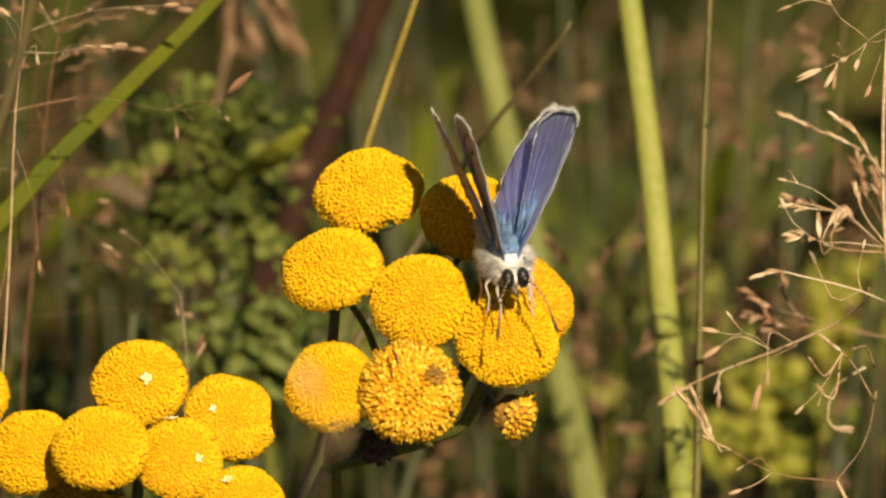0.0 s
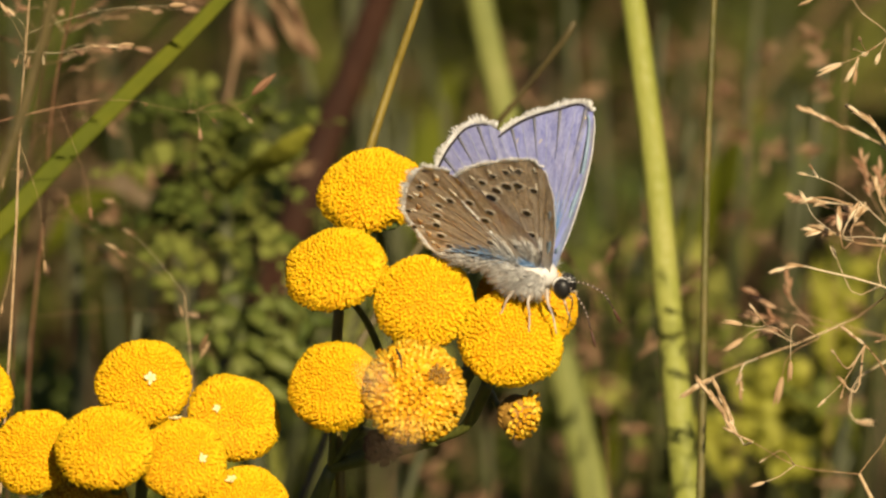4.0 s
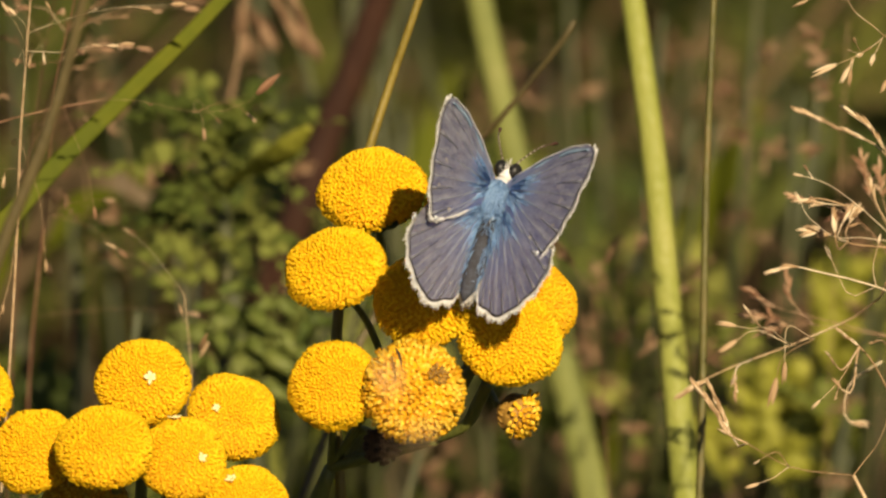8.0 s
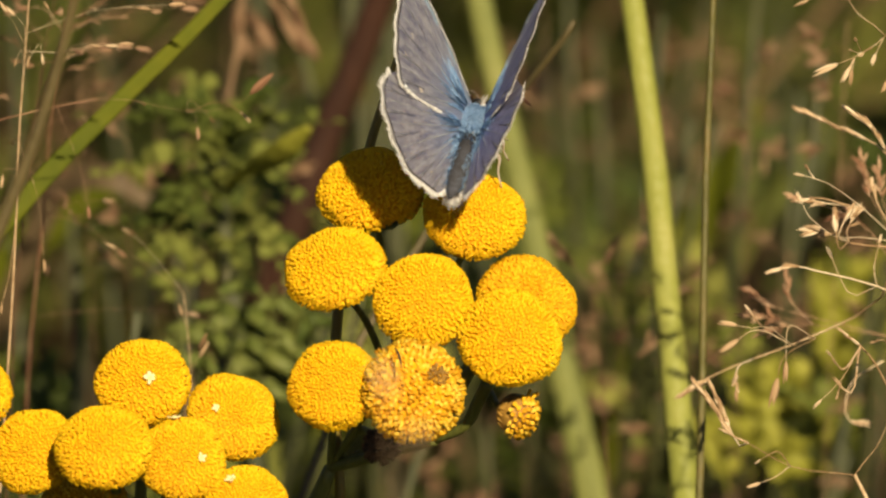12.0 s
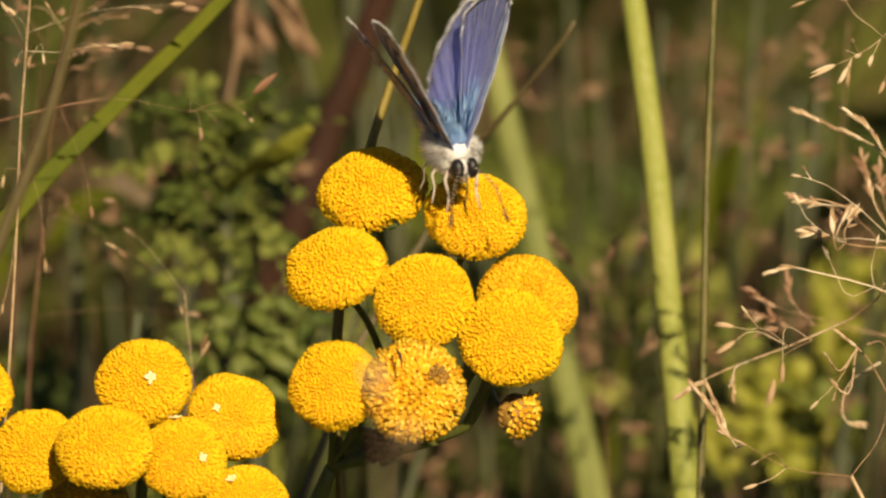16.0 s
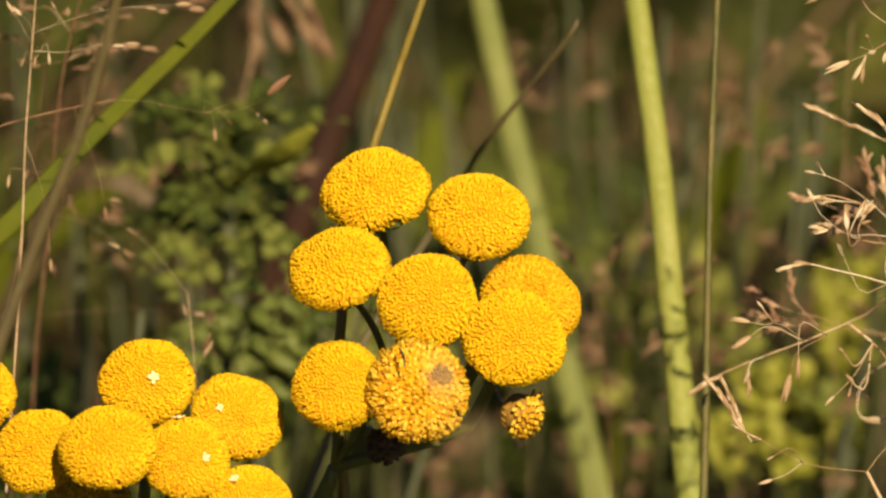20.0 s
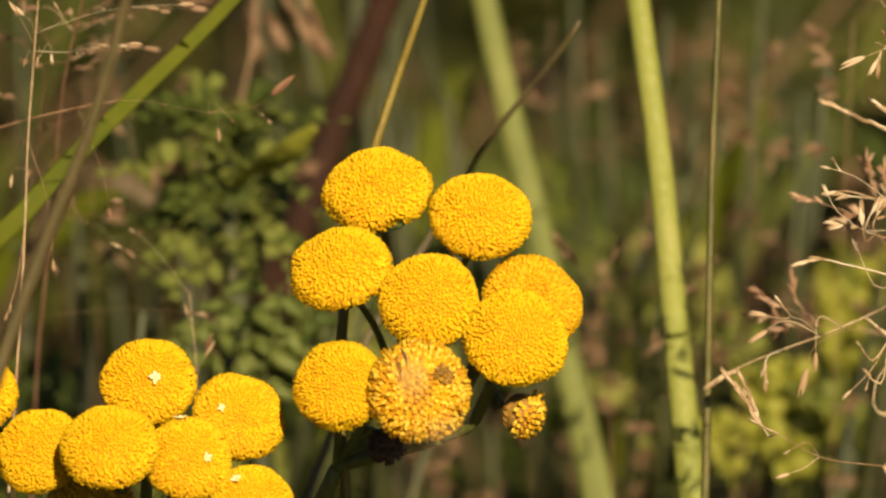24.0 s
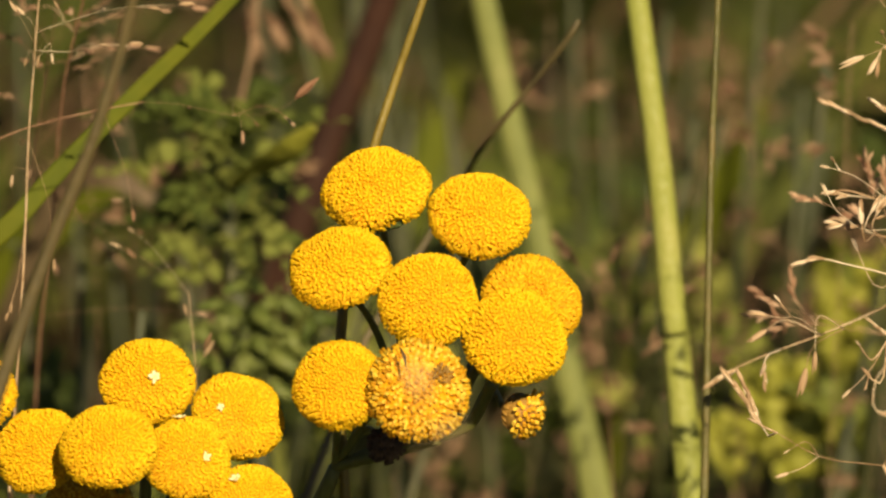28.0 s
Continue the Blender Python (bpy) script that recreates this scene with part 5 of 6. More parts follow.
def far_panicle(x, y, z, seed, spread):
    """A dry seed head far behind, with short branches all round its top."""
    rng = random.Random(seed)
    top = Vector((x, y, z))
    twigs = []
    for k in range(5):
        d = Vector((rng.uniform(-1, 1), rng.uniform(-1, 1), rng.uniform(0.1, 1.2))).normalized()
        a = top - Vector((0, 0, 0.004 * k))
        twigs.append(([a, a + d * spread * 0.6, a + d * spread + Vector((0, 0, -spread * 0.15))], 7, 2.6, 1.1))
    return panicle("dry_grass_stalk", "blurred dry grass seed head far behind", (x + rng.uniform(-0.02, 0.02), y + 0.02, 0.0), [top], twigs, seed, 0.0003, HUSK_DULL)


for i, (x, y, z) in enumerate(((0.0328, 0.2878, 0.4615), (0.0384, 0.3257, 0.4484), (0.0315, 0.3030, 0.4458), (0.0405, 0.2793, 0.4404), (0.0307, 0.1842, 0.4720), (0.0250, 0.2521, 0.4264), (0.0406, 0.2548, 0.4331), (0.0526, 0.2798, 0.4418), (0.0232, 0.3621, 0.4317), (-0.0342, 0.3004, 0.4125), (-0.0015, 0.1200, 0.4734), (-0.0061, 0.1432, 0.4641), (0.0094, 0.1295, 0.4700), (0.0031, 0.1764, 0.4526))):
    far_panicle(x, y, z, 200 + i, 0.006)
rng = random.Random(23)
for i in range(22):
    y = 0.11 + 0.17 * rng.random()
    w = (y + 0.83447) / 0.927
    x = rng.choice((-1, 1, 1, 1)) * rng.uniform(0.008, 0.052) * w
    far_panicle(x, y, 0.552 - y * 0.404 + rng.uniform(-0.45, 0.5) * 0.054 * w, 230 + i, rng.uniform(0.004, 0.007))
veil = panicle("dry_grass_stalk", "dry grass stalk close before the lens, blurred to a veil", (0.0, -0.28, 0.0), [(-0.0032, -0.2386, 0.6002), (-0.0033, -0.2386, 0.6267), (-0.0033, -0.2369, 0.6311), (-0.0033, -0.2357, 0.6341)], [
    ([(-0.0033, -0.2369, 0.6311), (-0.0034, -0.2360, 0.6333), (-0.0037, -0.2355, 0.6345)], 2, 3.0, 0.3),
    ([(-0.0033, -0.2380, 0.6282), (-0.0025, -0.2376, 0.6293), (-0.0020, -0.2372, 0.6304)], 1, 3.0, 0.4),
], 78, 0.0002)


# ---- butterfly ----
def ring_of(points, n):
    return [(p.x, p.y) for p in glide([(a, b, 0) for a, b in points], n)]


FORE = [(-0.17, 0.93), (4.08, 2.39), (8.46, 3.54), (12.59, 4.09), (15.33, 3.79), (15.98, 3.06), (15.36, -0.09), (14.37, -2.78), (13, -5.04), (10.85, -6.87), (8.97, -6.35), (4.75, -4.22), (-0.04, -1.47)]
HIND = [(0.01, 2.2), (3.5, 2.39), (8.12, -0.05), (11.27, -3.56), (12.86, -6.15), (12.2, -8.41), (10.24, -9.9), (7.78, -10.99), (4.92, -11.49), (2.73, -10.65), (0.48, -9.78), (-0.33, -6.01), (0.16, -2), (0.01, 2.2)]
FORE_MARGIN, HIND_MARGIN = (0.36, 0.80), (0.31, 0.76)


def wing(root, name, outline, margin, hand, spots, lunules, label):
    """One wing in its own plane: hinge at the origin, +x or -x outwards, +y forwards; blue above, brown below."""
    rim = ring_of(outline, 78)
    n = len(rim)
    rows = 9
    core = (0.25, 0.0)
    s = Shell()

    def lay(a, b, t, k, up):
        pleat = 0.05 * math.sin(k * 0.9) * t * t
        camber = 0.5 * t * (1 - t) * 1.6
        return (hand * a * MM, b * MM, (pleat + camber + (0.05 if up else -0.05) * (1.1 - t)) * MM)

    for up in (True, False):
        verts = [lay(core[0] + (a - core[0]) * g / rows, core[1] + (b - core[1]) * g / rows, g / rows, k, up) for g in range(rows + 1) for k, (a, b) in enumerate(rim)]
        faces = [(g * n + k, g * n + k + 1, (g + 1) * n + k + 1, (g + 1) * n + k) for g in range(rows) for k in range(n - 1)]
        s.add(verts, faces, 0 if up else 1)
    body = part(name, s.mesh(name, WING_UP, WING_UNDER), root, label)
    lo, hi = int(margin[0] * n), int(margin[1] * n)
    # fringe of hair scales round the outer margin and the hind edge
    s = Shell()
    r = random.Random(len(outline))
    for k in range(lo - 2, n - (4 if name == "forewing" else 9)):
        for q in (0.0, 0.125, 0.25, 0.375, 0.5, 0.625, 0.75, 0.875):
            a = rim[k][0] + (rim[k + 1][0] - rim[k][0]) * q
            b = rim[k][1] + (rim[k + 1][1] - rim[k][1]) * q
            d = Vector((rim[k + 1][1] - rim[k][1], -(rim[k + 1][0] - rim[k][0]), 0)).normalized()
            d = Vector((-d.x, -d.y, 0)) if d.x * (a - 5) + d.y * (b + 2) < 0 else d
            if r.random() < 0.06:
                continue
            size = r.uniform(0.30, 0.62) * (0.55 + 0.6 * abs(math.sin(math.pi * (k + q - lo) / 6))) * (1.0 if name == "forewing" else 1.35) * (1.0 if k < hi else 0.7)
            p = Vector((hand * a * MM, b * MM, lay(a, b, 1.0, k, True)[2]))
            e = Vector((hand * d.x, d.y, r.uniform(-0.15, 0.15)))
            t = Vector((-e.y, e.x, 0)) * r.uniform(-0.25, 0.25)
            sweep(s, [p - e * 0.0001, p + e * size * 0.5 * MM, p + (e + t) * size * MM], [0.00018, 0.00015, 0.00005], 0.3, 4, (0, 0, 1))
    part("fringe", s.mesh("fringe", FRINGE), body, "white hairy fringe", kind="stuff")
    # long soft hair over the root
    s = Shell()
    for _ in range(90 if name == "forewing" else 170):
        k = r.randrange(lo - 4, n - 4)
        if name == "hindwing" and r.random() < 0.6:
            k = r.randrange(hi - 6, n - 3)
        t0 = r.uniform(0.06, 0.22)
        t1 = t0 + r.uniform(0.10, 0.30)
        a, b = rim[k]
        pts = [Vector(lay(core[0] + (a - core[0]) * t, core[1] + (b - core[1]) * t, t, k, True)) + Vector((0, 0, (0.05 + 0.12 * r.random()) * MM)) for t in (t0, (t0 + t1) / 2, t1)]
        sweep(s, pts, [0.0001, 0.00009, 0.00003], 1.0, 3)
    part("root_hair", s.mesh("root_hair", FUR_BLUE), body, "soft blue hair on the wing root", kind="stuff")
    s = Shell()
    for _ in range(150):
        k = r.randrange(lo - 4, n - 4)
        t0 = r.uniform(0.03, 0.16)
        t1 = t0 + r.uniform(0.08, 0.22)
        a, b = rim[k]
        pts = [Vector(lay(core[0] + (a - core[0]) * t, core[1] + (b - core[1]) * t, t, k, False)) - Vector((0, 0, (0.05 + 0.15 * r.random()) * MM)) for t in (t0, (t0 + t1) / 2, t1)]
        sweep(s, pts, [0.0001, 0.00009, 0.00003], 1.0, 3)
    part("under_hair", s.mesh("under_hair", FUR_WHITE), body, "whitish hair below the wing root", kind="stuff")
    # dark line inside the fringe
    s = Shell()
    line = [Vector(lay(rim[k][0] * 0.985, rim[k][1] * 0.985, 0.985, k, True)) + Vector((0, 0, 0.00004)) for k in range(lo, hi)]
    sweep(s, line, [0.00016, 0.00026, 0.00026, 0.00016], 0.4, 4, (0, 0, 1))
    part("margin_line", s.mesh("margin_line", WING_EDGE), body, "thin dark marginal line")
    # pale rim along the hind edge
    if name == "forewing":
        s = Shell()
        line = [Vector(lay(rim[k][0] * 0.985, rim[k][1] * 0.985, 0.985, k, True)) + Vector((0, 0, 0.00006)) for k in range(hi - 3, n - 15)]
        sweep(s, line, [0.0004, 0.0006, 0.0005, 0.00025], 0.12, 4, (0, 0, 1))
        part("hind_rim", s.mesh("hind_rim", RIM), body, "white rim of the hind edge")
    # bright blue band along the front edge, with a white rim
    if name == "forewing":
        for mat, tag, back, widths, lift in ((COSTA, "costal_band", 0.55, [0.0003, 0.0006, 0.0005, 0.0002], 0.00016), (FRINGE, "costal_rim", 0.0, [0.0001, 0.00018, 0.00018, 0.0001], 0.00005)):
            s = Shell()
            line = []
            for k in range(2, lo - 2):
                p = Vector(lay(rim[k][0], rim[k][1], 0.97, k, True))
                line.append(p + Vector((hand * 0.1 * back * MM, -back * MM, lift)))
            sweep(s, line, widths, 0.04 if back else 0.5, 4, (0, 0, 1))
            part(tag, s.mesh(tag, mat), body)
    def ray(k, steps, up, lift):
        a, b = rim[k]
        return [Vector(lay(core[0] + (a - core[0]) * t, core[1] + (b - core[1]) * t, t, k, up)) + Vector((0, 0, lift if up else -lift)) for t in steps]

    for up, mat, tag in ((True, VEIN, "pale_vein"), (False, VEIN_UNDER, "brown_vein")):
        for k in range(lo - 6, n - 8, 6):
            s = Shell()
            sweep(s, ray(k, (0.12, 0.35, 0.6, 0.85, 0.97), up, 0.00003), [0.00012, 0.00009, 0.00006, 0.00005, 0.00004], 0.5, 4, (0, 0, 1))
            part("vein", s.mesh(tag, mat), body)
    # dusky rays between the veins above, pale wedges below
    for k in range(lo + 3, hi + 1, 6):
        s = Shell()
        sweep(s, ray(k, (0.66, 0.8, 0.9, 0.975), True, 0.00003), [0.00003, 0.00014, 0.00026, 0.0004], 0.1, 4, (0, 0, 1))
        part("marginal_ray", s.mesh("marginal_ray", WING_RAY), body)
        if k < hi - 1:
            for a, b, wide in ((0.90, 0.955, 0.0006), (0.70, 0.80, 0.0005)):
                s = Shell()
                sweep(s, ray(k, (a, (a * 2 + b) / 3, b), False, 0.00003), [0.0001, wide, 0.0001], 0.1, 4, (0, 0, 1))
                part("pale_wedge", s.mesh("pale_wedge", HALO), body)
    for a, b, size in spots:
        k = min(range(n), key=lambda i: abs(math.atan2(rim[i][1], rim[i][0] + 0.01) - math.atan2(b, a)))
        t = math.hypot(a, b) / max(0.1, math.hypot(*rim[k]))
        z = lay(a, b, t, k, False)[2] - 0.00002
        s = Shell()
        for slot, q, z0, z1 in ((0, size * 1.75, z, z - 0.00003), (1, size * 1.15, z - 0.00003, z - 0.00006)):
            ring = [(hand * (a + q * 0.75 * math.cos(i * 0.7854)) * MM, (b + q * math.sin(i * 0.7854)) * MM) for i in range(8)]
            s.add([(x, y, z0) for x, y in ring] + [(x, y, z1) for x, y in ring], [tuple(range(8)), tuple(range(8, 16))] + [(i, (i + 1) % 8, 8 + (i + 1) % 8, 8 + i) for i in range(8)], slot)
        part("spot", s.mesh("spot", HALO, SPOT, smooth=False), body, "black spot with a pale ring")
    if lunules:
        for k in range(lo + 3, hi - 2, 5):
            s = Shell()
            p = Vector(lay(rim[k][0] * 0.90, rim[k][1] * 0.90, 0.9, k, False)) - Vector((0, 0, 0.00004))
            q = Vector(lay(rim[k + 2][0] * 0.90, rim[k + 2][1] * 0.90, 0.9, k + 2, False)) - Vector((0, 0, 0.00004))
            sweep(s, [p, p.lerp(q, 0.5) * 0.985, q], [0.0002, 0.00055, 0.0002], 0.2, 4, (0, 0, 1))
            part("lunule", s.mesh("lunule", ORANGE), body, "dull orange lunule")
    return body


def ball(shell, centre, radii, slot=0, n=14, rings=9, lump=0.0):
    verts, faces = [], []
    for g in range(rings + 1):
        a = math.pi * g / rings
        for k in range(n):
            b = 6.2832 * k / n
            q = 1 + lump * noise.noise((g * 0.9, math.cos(b) * 2, math.sin(b) * 2))
            verts.append((centre[0] + radii[0] * q * math.sin(a) * math.cos(b), centre[1] + radii[1] * q * math.cos(a), centre[2] + radii[2] * q * math.sin(a) * math.sin(b)))
    for g in range(rings):
        for k in range(n):
            faces.append((g * n + k, g * n + (k + 1) % n, (g + 1) * n + (k + 1) % n, (g + 1) * n + k))
    shell.add(verts, faces, slot)


def fur(count, centre, radii, seed, length, drift, keep):
    r = random.Random(seed)
    s = Shell()
    for _ in range(count):
        d = Vector((r.gauss(0, 1), r.gauss(0, 1), r.gauss(0, 1))).normalized()
        if not keep(d):
            continue
        p = Vector((centre[0] + radii[0] * d.x * 0.95, centre[1] + radii[1] * d.y * 0.95, centre[2] + radii[2] * d.z * 0.95)) * MM
        e = (d + Vector(drift) + Vector((r.gauss(0, .3), r.gauss(0, .3), r.gauss(0, .3)))).normalized()
        g = length * r.uniform(0.6, 1.3) * MM
        sweep(s, [p, p + e * g * 0.5, p + (e + Vector(drift) * 0.3) * g], [0.00007, 0.00006, 0.00003], 1.0, 3)
    return s


butterfly = thing("butterfly", (0, 0, 0), "small blue butterfly with brown spotted undersides", "butterfly")
s = Shell()
ball(s, (0, 3.1 * MM, -0.3 * MM), (1.65 * MM, 2.3 * MM, 1.7 * MM), lump=0.08)
s.s = [0 if sum(s.v[i][2] for i in q) / len(q) > 0.85 * MM else 1 for q in s.f]
part("thorax", s.mesh("thorax", FUR_BLUE, FUR_WHITE), butterfly, "blue-haired thorax, white below")
s = Shell()
sweep(s, [Vector((0, y * MM, z * MM)) for y, z in ((1.2, 0.1), (-1.0, 0.2), (-3.0, 0.45), (-5.0, 0.75), (-6.6, 1.0), (-7.5, 1.15))], [0.0018, 0.0024, 0.0023, 0.0019, 0.0012, 0.0003], 1.05, 12, (0, 0, 1))
part("abdomen", s.mesh("abdomen", BODY), butterfly, "slender dark furry abdomen")
s = Shell()
ball(s, (0, 5.9 * MM, -1.25 * MM), (0.85 * MM, 0.85 * MM, 0.9 * MM), lump=0.05)
head = part("head", s.mesh("head", FUR_WHITE), butterfly, "white-haired head")
for sx in (-1, 1):
    s = Shell()
    ball(s, (sx * 0.72 * MM, 6.35 * MM, -1.2 * MM), (0.68 * MM, 0.85 * MM, 1.08 * MM))
    part("eye", s.mesh("eye", EYE), head, "shiny black eye ringed with white")
    s = Shell()
    line = glide([(sx * 0.3 * MM, 6.5 * MM, -0.7 * MM), (sx * 1.3 * MM, 8.1 * MM, -1.2 * MM), (sx * 2.2 * MM, 9.6 * MM, -2.4 * MM), (sx * 2.6 * MM, 10.3 * MM, -3.9 * MM)], 12)
    sweep(s, line, [0.00016, 0.00014, 0.00014], 1.0, 5)
    feeler = part("antenna", s.mesh("antenna", FEELER), head, "thin dark banded antenna")
    s = Shell()
    for k in range(2, 10):
        sweep(s, [line[k], line[k].lerp(line[k + 1], 0.22)], [0.00016, 0.00016], 1.0, 5)
    part("antenna_banding", s.mesh("antenna_banding", LEG), feeler, "white rings", kind="stuff")
    s = Shell()
    d = (line[-1] - line[-2]).normalized()
    sweep(s, [line[-1], line[-1] + d * 0.6 * MM, line[-1] + d * 1.3 * MM, line[-1] + d * 1.8 * MM], [0.00014, 0.0003, 0.00036, 0.0001], 1.0, 6)
    part("antenna_club", s.mesh("antenna_club", FEELER_TIP), feeler, "rusty brown club")
    for k, (y, reach, fore) in enumerate(((4.8, 1.2, 1.2), (3.4, 1.9, 0.2), (2.0, 2.0, -1.6))):
        s = Shell()
        sweep(s, glide([(sx * 0.8 * MM, y * MM, -1.5 * MM), (sx * (reach + 0.4) * MM, (y + fore * 0.4) * MM, -2.5 * MM), (sx * (reach + 0.2) * MM, (y + fore * 0.8) * MM, -4.0 * MM), (sx * (reach + 0.5) * MM, (y + fore * 1.2) * MM, -5.6 * MM)], 9), [0.00042, 0.0003, 0.0002, 0.00014], 1.0, 6)
        part("leg", s.mesh("leg", LEG), butterfly, "thin pale leg")
s = Shell()
sweep(s, glide([(0, 6.5 * MM, -1.8 * MM), (0, 7.1 * MM, -2.4 * MM), (0, 6.9 * MM, -4.0 * MM), (0, 6.6 * MM, -5.6 * MM)], 9), [0.00018, 0.00016, 0.0001], 1.0, 5)
part("proboscis", s.mesh("proboscis", FEELER), head, "thin dark proboscis")
part("blue_fur", fur(4600, (0, 3.2, -0.1), (1.6, 2.1, 1.75), 3, 0.7, (0, -1.1, 0.0), lambda d: d.z > 0.5).mesh("blue_fur", FUR_BLUE), butterfly, "soft blue fur on the back", kind="stuff")
part("white_fur", fur(5200, (0, 2.3, -0.3), (1.65, 3.1, 1.7), 4, 1.3, (0, -0.5, -0.1), lambda d: d.z < 0.38 and d.y < 0.72).mesh("white_fur", FUR_WHITE), butterfly, "shaggy white fur below", kind="stuff")
part("abdomen_fur", fur(1100, (0, -1.6, 0.5), (1.0, 4.6, 1.0), 5, 1.2, (0, -0.9, 0.1), lambda d: d.z > 0.15 and (abs(d.x) > 0.35 or d.y > 0.3)).mesh("abdomen_fur", FUR_BLUE), butterfly, kind="stuff")
part("abdomen_down", fur(1500, (0, -2.2, 0.4), (1.15, 5.0, 1.15), 7, 0.9, (0, -0.9, -0.1), lambda d: d.z < 0.25).mesh("abdomen_down", FUR_WHITE), butterfly, "whitish down below the abdomen", kind="stuff")
part("face_fur", fur(150, (0, 6.05, -1.25), (0.5, 0.85, 0.9), 6, 0.7, (0, 0.6, 0), lambda d: abs(d.x) < 0.3).mesh("face_fur", FUR_WHITE), head, kind="stuff")

FORE_SPOTS = [(5.1, 0.2, 0.38), (8.2, 0.5, 0.43), (11.7, 2.1, 0.33), (12.1, 0.5, 0.45), (11.7, -0.8, 0.5), (10.9, -2.1, 0.47), (9.7, -3.0, 0.53), (8.1, -4.3, 0.55), (4.7, -1.9, 0.38),
              (14.5, 1.3, 0.25), (13.9, -0.3, 0.28), (13.0, -1.9, 0.3), (11.8, -3.4, 0.33), (10.5, -4.9, 0.33)]
HIND_SPOTS = [(3.1, -0.1, 0.33), (3.0, -3.0, 0.33), (1.6, -5.1, 0.3), (6.2, -2.8, 0.38), (7.6, -2.0, 0.35), (8.5, -4.0, 0.35), (8.3, -6.1, 0.35), (7.2, -7.6, 0.35), (5.7, -8.1, 0.35),
              (4.2, -8.5, 0.35), (2.7, -8.4, 0.33), (1.3, -7.8, 0.3), (10.5, -7.1, 0.25), (9.7, -9.0, 0.25), (8.0, -10.4, 0.25), (5.8, -11.1, 0.25), (3.5, -11.0, 0.25)]
wings = {}
for sx, side in ((1, "R"), (-1, "L")):
    wings["F" + side] = wing(butterfly, "forewing", FORE, FORE_MARGIN, sx, FORE_SPOTS, False, "blue forewing, brown and spotted below")
    wings["H" + side] = wing(butterfly, "hindwing", HIND, HIND_MARGIN, sx, HIND_SPOTS, True, "rounded blue hindwing, brown and spotted below")

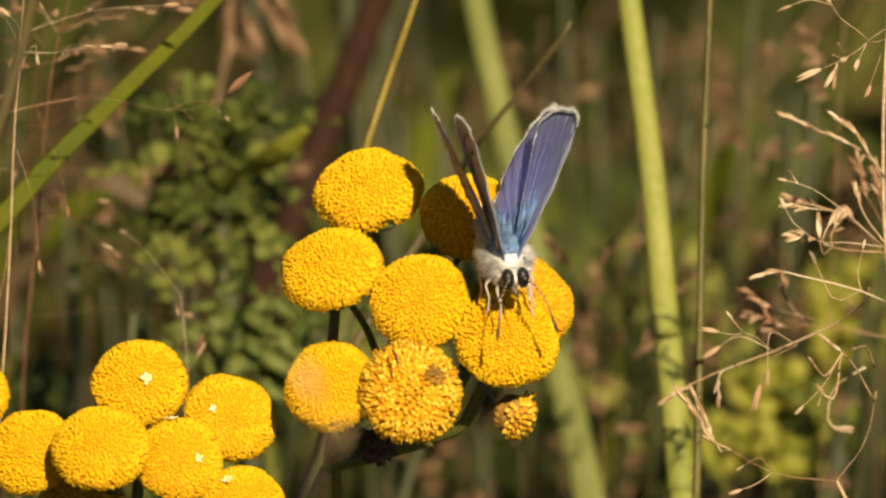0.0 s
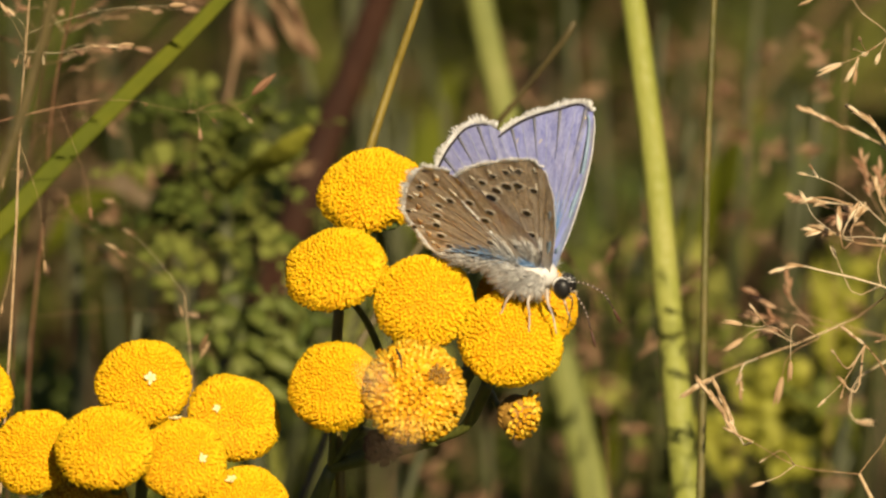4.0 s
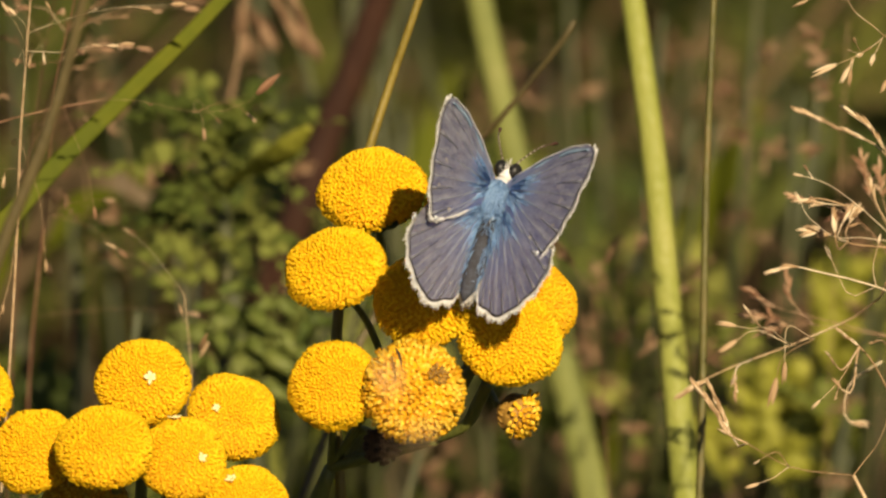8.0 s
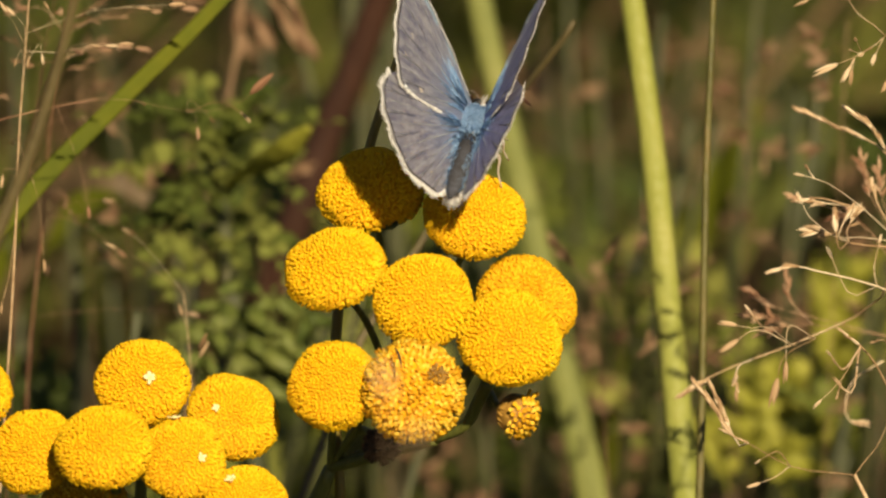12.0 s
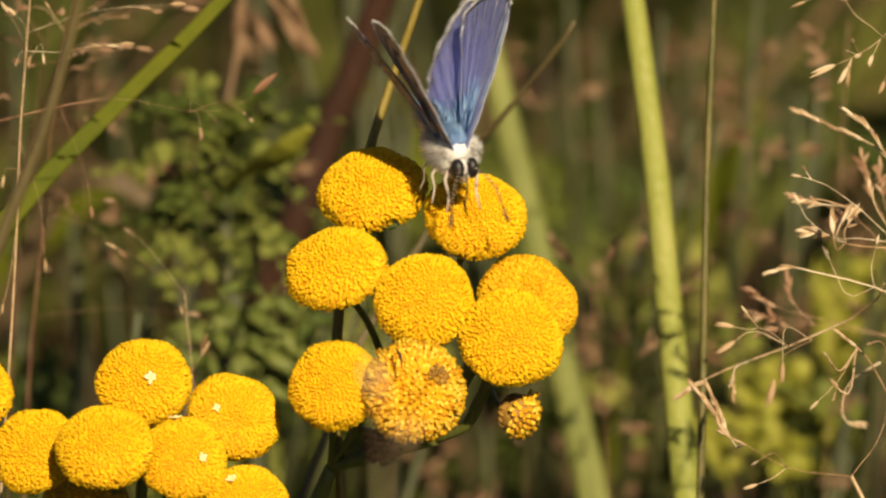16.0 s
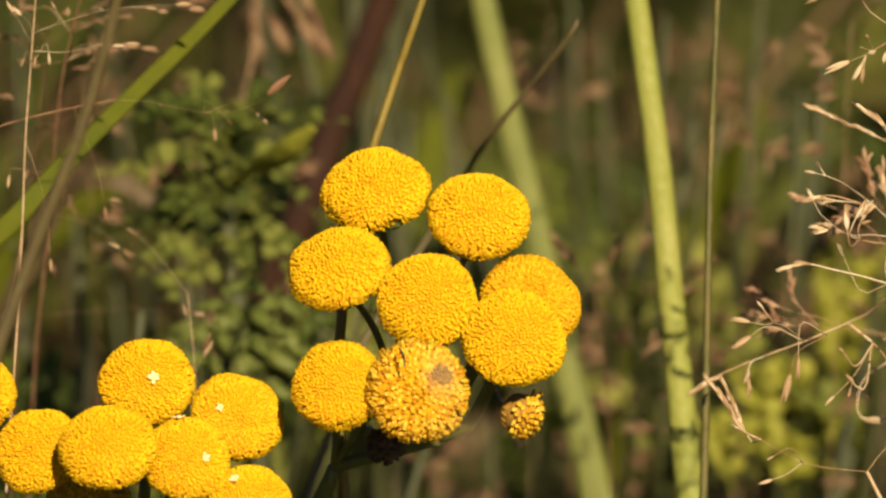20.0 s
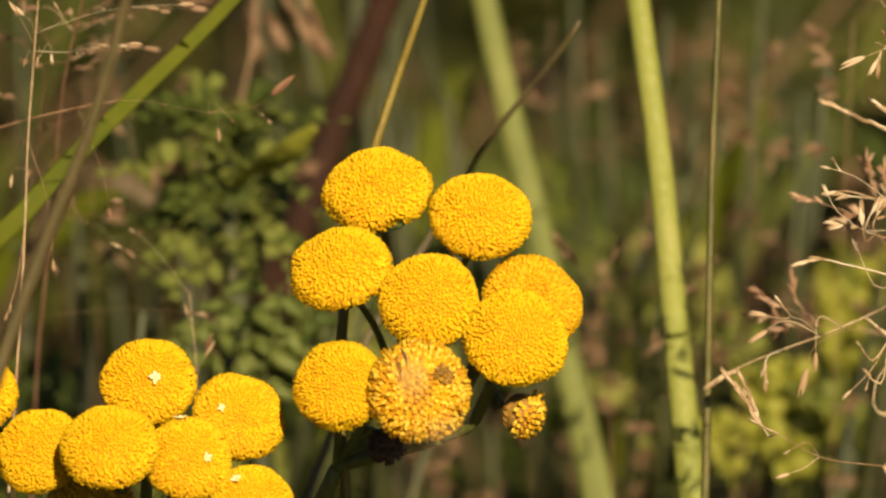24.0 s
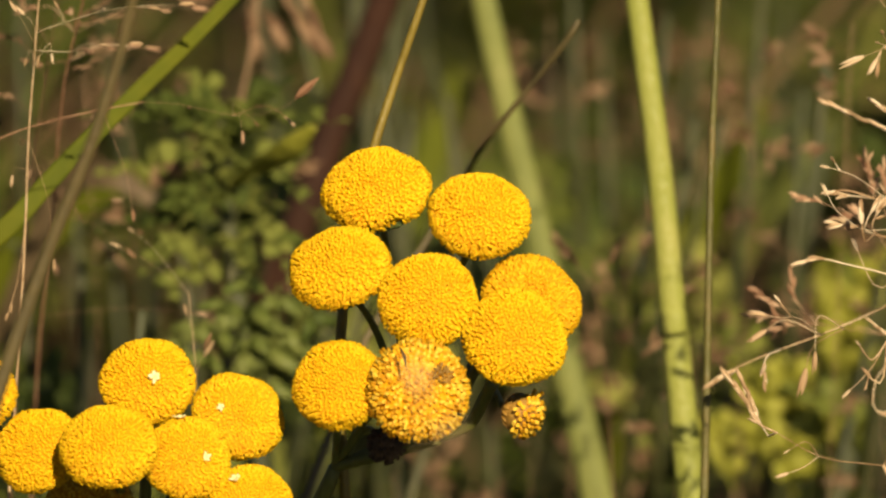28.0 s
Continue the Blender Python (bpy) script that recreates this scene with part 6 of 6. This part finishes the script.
# seconds; place in mm from the middle of the flowers (right, away, up); heading clockwise from away, pitch, roll;
# lift of the left and right forewings and of the left and right hindwings, then their sweep in the same order
FLIGHT = [
    (0, 5.85, -6.61, 3.22, 168.07, 1.55, 2.87, 68.16, 77.3, 61.17, 71.65, 2.17, 6, -0.05, 0.18),
    (1, 6.37, -6.63, 1.99, 146.96, -9.17, -1.35, 75.87, 63.95, 70.92, 60.4, -1.62, 1.53, 1.39, 0.55),
    (2, 6.75, -6.83, 1.47, 126.19, -7.63, 3.8, 73.71, 64.05, 71.78, 65.49, -3.7, -0.37, -1.26, 0.41),
    (3, 6.54, -6.82, 1.19, 128, -4.9, 3.32, 70.95, 64.85, 71.09, 68.31, -5.48, -1.02, -1.51, 0.12),
    (5.5, 5.41, -7.22, 1.69, 58.57, 8.7, 4.24, 74.87, 68.89, 78.44, 57.32, -1.79, -5.59, -1.44, -3.15),
    (6, 6.21, -7.64, 0.43, 38.97, 20.27, 7.82, 92.67, 76, 88.24, 70.14, 1.98, 0.33, 7.99, 10.61),
    (6.5, 6.12, -7.66, 0.37, 43.94, 30.14, 13.78, 69.44, 56.48, 70.63, 51.63, 7.49, 6.82, 7.78, 4.12),
    (7, 5.03, -8.96, 1.77, 7.38, 48.55, 4.17, 69.16, 60.96, 66.44, 58.83, 1.84, 2.49, 4.91, 6.62),
    (8, 4.25, -6.7, 4.7, 29.71, 54.97, 14.12, 78.93, 50.2, 74.42, 50.2, 4.05, 1.41, 1.9, 4.09),
    (9, 4.21, -4.85, 5.74, 22.39, 57.42, 5.46, 85.04, 58, 80.29, 57.99, 4.17, 4.26, 2.04, 5.71),
    (10, 4.1, -3.53, 6.61, 30.05, 51.12, 8.73, 83.09, 51.88, 80.44, 50.5, 3.05, 3.11, 2.11, 0.95),
    (11, 4.11, -0.61, 6.9, 11.05, 44.13, 4.55, 76.61, 60.09, 73.6, 59.41, 2.2, 3, 2.62, 6.92),
    (11.5, 2.69, 1.93, 8.58, -18.49, 36.36, 4.68, 68.01, 70.19, 61.37, 69.92, 2.75, 3.54, 0.33, 2.67),
    (12, 2.52, 2.7, 9.53, 14.34, 27.16, -1.86, 69.6, 62.41, 67.47, 58.93, 5.21, 6.96, 5.59, 5.64),
    (12.5, 0.5, 2.84, 10.23, 56.97, 17.21, 3.91, 68.98, 53.99, 71.86, 51.24, -3.82, -2.44, -6.59, -7.75),
    (14.5, -0.67, 3.52, 10.92, 86.83, 7.7, 1.05, 47.56, 47.99, 41, 38.94, -8.92, -9.57, -4.82, -7.3),
    (15, -0.47, 3.54, 10.55, 98.28, 9.78, 7.55, 58.2, 54.77, 50.17, 49.72, -6.64, -2.42, -4.38, -4.64),
    (15.5, 0.18, 3.72, 10.87, 124.03, -1.01, 10.02, 71.52, 66.22, 63.33, 56.22, -10.25, -2.63, -13.76, -3.55),
    (16, 0, 3.02, 10.79, 161.52, 0.19, -0.79, 76.85, 61.3, 69.3, 55.62, -3.78, 1.72, -4.87, -1.88),
    (16.15, 1.4, 3.2, 10.37, 177, -3.36, -0.4, 62.03, 66.7, 61.71, 67.65, -10.35, -6.64, -7.44, -7.78),
    (16.5, 1.4, 3.19, 10.37, 182.08, -3.29, -0.42, 62.07, 66.72, 61.83, 67.72, -10.22, -6.52, -7.42, -7.76),
    (16.7, 1.4, 3.2, 10.37, 190, -3.36, -0.4, 55, 70, 52, 68, -10.35, -6.64, -7.44, -7.78),
    (16.8, 2.4, 1.2, 18.2, 175, 25, 0, 20, 20, 14, 14, 0, 0, -4, -4),
    (16.9, 3.5, -1.5, 30, 178, 25, 0, 68, 68, 62, 62, 0, 0, -4, -4),
    (17, 8, -8, 72, 185, 25, 0, 5, 5, -1, -1, 0, 0, -4, -4),
    (17.2, 61, -47, 240, 200, 25, 0, 60, 60, 54, 54, 0, 0, -4, -4),
    (17.6, 171, -127, 390, 220, 25, 0, 5, 5, -1, -1, 0, 0, -4, -4),
    (18.2, 421, -247, 530, 240, 25, 0, 60, 60, 54, 54, 0, 0, -4, -4),
    (20, 1201, -497, 860, 260, 25, 0, 10, 10, 4, 4, 0, 0, -4, -4),
    (24, 3001, -797, 1210, 268, 25, 0, 50, 50, 44, 44, 0, 0, -4, -4),
    (28, 5001, -997, 1510, 270, 25, 0, 10, 10, 4, 4, 0, 0, -4, -4),
]


def sway(ob, rows):
    """Rocks a stem about its foot: rows of seconds, lean to the right and away in thousandths of a degree."""
    at = ob.location.copy()
    walk(ob, [(t, pose(at.x, at.y, at.z, -away / 1000, right / 1000, 0)) for t, right, away in rows])


def motions():
    body, left, right, hind_left, hind_right = [], [], [], [], []
    for t, x, y, z, head_to, pitch, roll, fl, fr, hl, hr, turn_fl, turn_fr, turn_hl, turn_hr in FLIGHT:
        body.append((t, pose(x * MM, y * MM, 0.55 + z * MM) @ pose(0, 0, 0, 0, 0, -head_to) @ pose(0, 0, 0, pitch, 0, 0) @ pose(0, 0, 0, 0, roll, 0)))
        for rows, sx, front, lift, turn in ((left, -1, 4.1, fl, turn_fl), (right, 1, 4.1, fr, turn_fr), (hind_left, -1, 2.3, hl, turn_hl), (hind_right, 1, 2.3, hr, turn_hr)):
            rows.append((t, pose(sx * 0.7 * MM, front * MM, (0.2 if front > 3 else 0.08) * MM) @ pose(0, 0, 0, 0, -sx * lift, 0) @ pose(0, 0, 0, 0, 0, sx * turn)))
    walk(butterfly, body)
    for key, rows in (("FL", left), ("FR", right), ("HL", hind_left), ("HR", hind_right)):
        walk(wings[key], rows)
    drift = [(0, -140, 0), (1, -95, 0), (2, -70, 0), (3, -50, 0), (3.5, 0, 0), (4.5, 100, 0), (5.5, 130, 0), (6.5, 105, 0), (7.5, 35, 0), (8, 0, 0), (8.5, -40, 0), (9, -12, 0), (11, 18, 0), (12.5, 15, 0),
             (13.5, -40, 0), (14.5, -90, 0), (15, -52, 0), (16, -26, 0), (17, -12, 0), (18, 32, 0), (19, 78, 0), (20, 104, 0), (21, 150, 0), (21.5, 175, 0), (22.5, 195, 0), (23.5, 208, 0), (24, 265, 0), (24.5, 175, 0),
             (25, 180, 0), (25.5, 115, 0), (26, 265, 0), (26.5, 155, 0), (27, 228, 0), (27.5, 355, 0), (28, 268, 0)]
    sway(right_low, drift)
    sway(right_high, [(t, a * 0.85, 0) for t, a, b in drift])
    sway(husk, [(0, -250, 0), (3, -130, 0), (5.5, 30, 0), (8, 0, 0), (11, -65, 0), (14, -40, 0), (17, -35, 0), (20, 75, 0), (23, 100, 0), (25, 105, 0), (26.5, 200, 0), (28, 360, 0)])
    sway(left_top, [(0, -30, 0), (3, -20, 0), (8, 0, 0), (14, -15, 0), (20, 15, 0), (24, 25, 0), (26, -10, 0), (28, 40, 0)])
    sway(left_clutter, [(0, -30, 0), (3, -20, 0), (8, 0, 0), (14, -15, 0), (20, 15, 0), (24, 25, 0), (28, 40, 0)])
    sway(left_blade, [(0, -45, 0), (3, -20, 0), (8, 0, 0), (14, -5, 0), (20, 30, 0), (24, 45, 0), (28, 40, 0)])
    sway(front_stem, [(0, -400, 0), (3, -330, 0), (5.5, -150, 0), (8, 0, 0), (11, -80, 0), (14, -60, 0), (17, 0, 0), (20, 250, 0), (24, 310, 0), (25.5, 200, 0), (28, 380, 0)])
    sway(veil, [(0, -500, 0), (1, -330, 0), (2, -200, 0), (3, -190, 0), (6, 90, 0), (8, 0, 0), (12, -30, 0), (15, -190, 0), (17, 0, 0), (19, 20, 0), (20, 300, 0), (22, 180, 0), (24, 110, 0), (26, 60, 0), (28, 150, 0)])
    sway(far_seed, [(0, -120, 0), (3, -60, 0), (8, 0, 0), (14, -40, 0), (17, -20, 0), (20, 120, 0), (24, 80, 0), (28, 90, 0)])


motions()
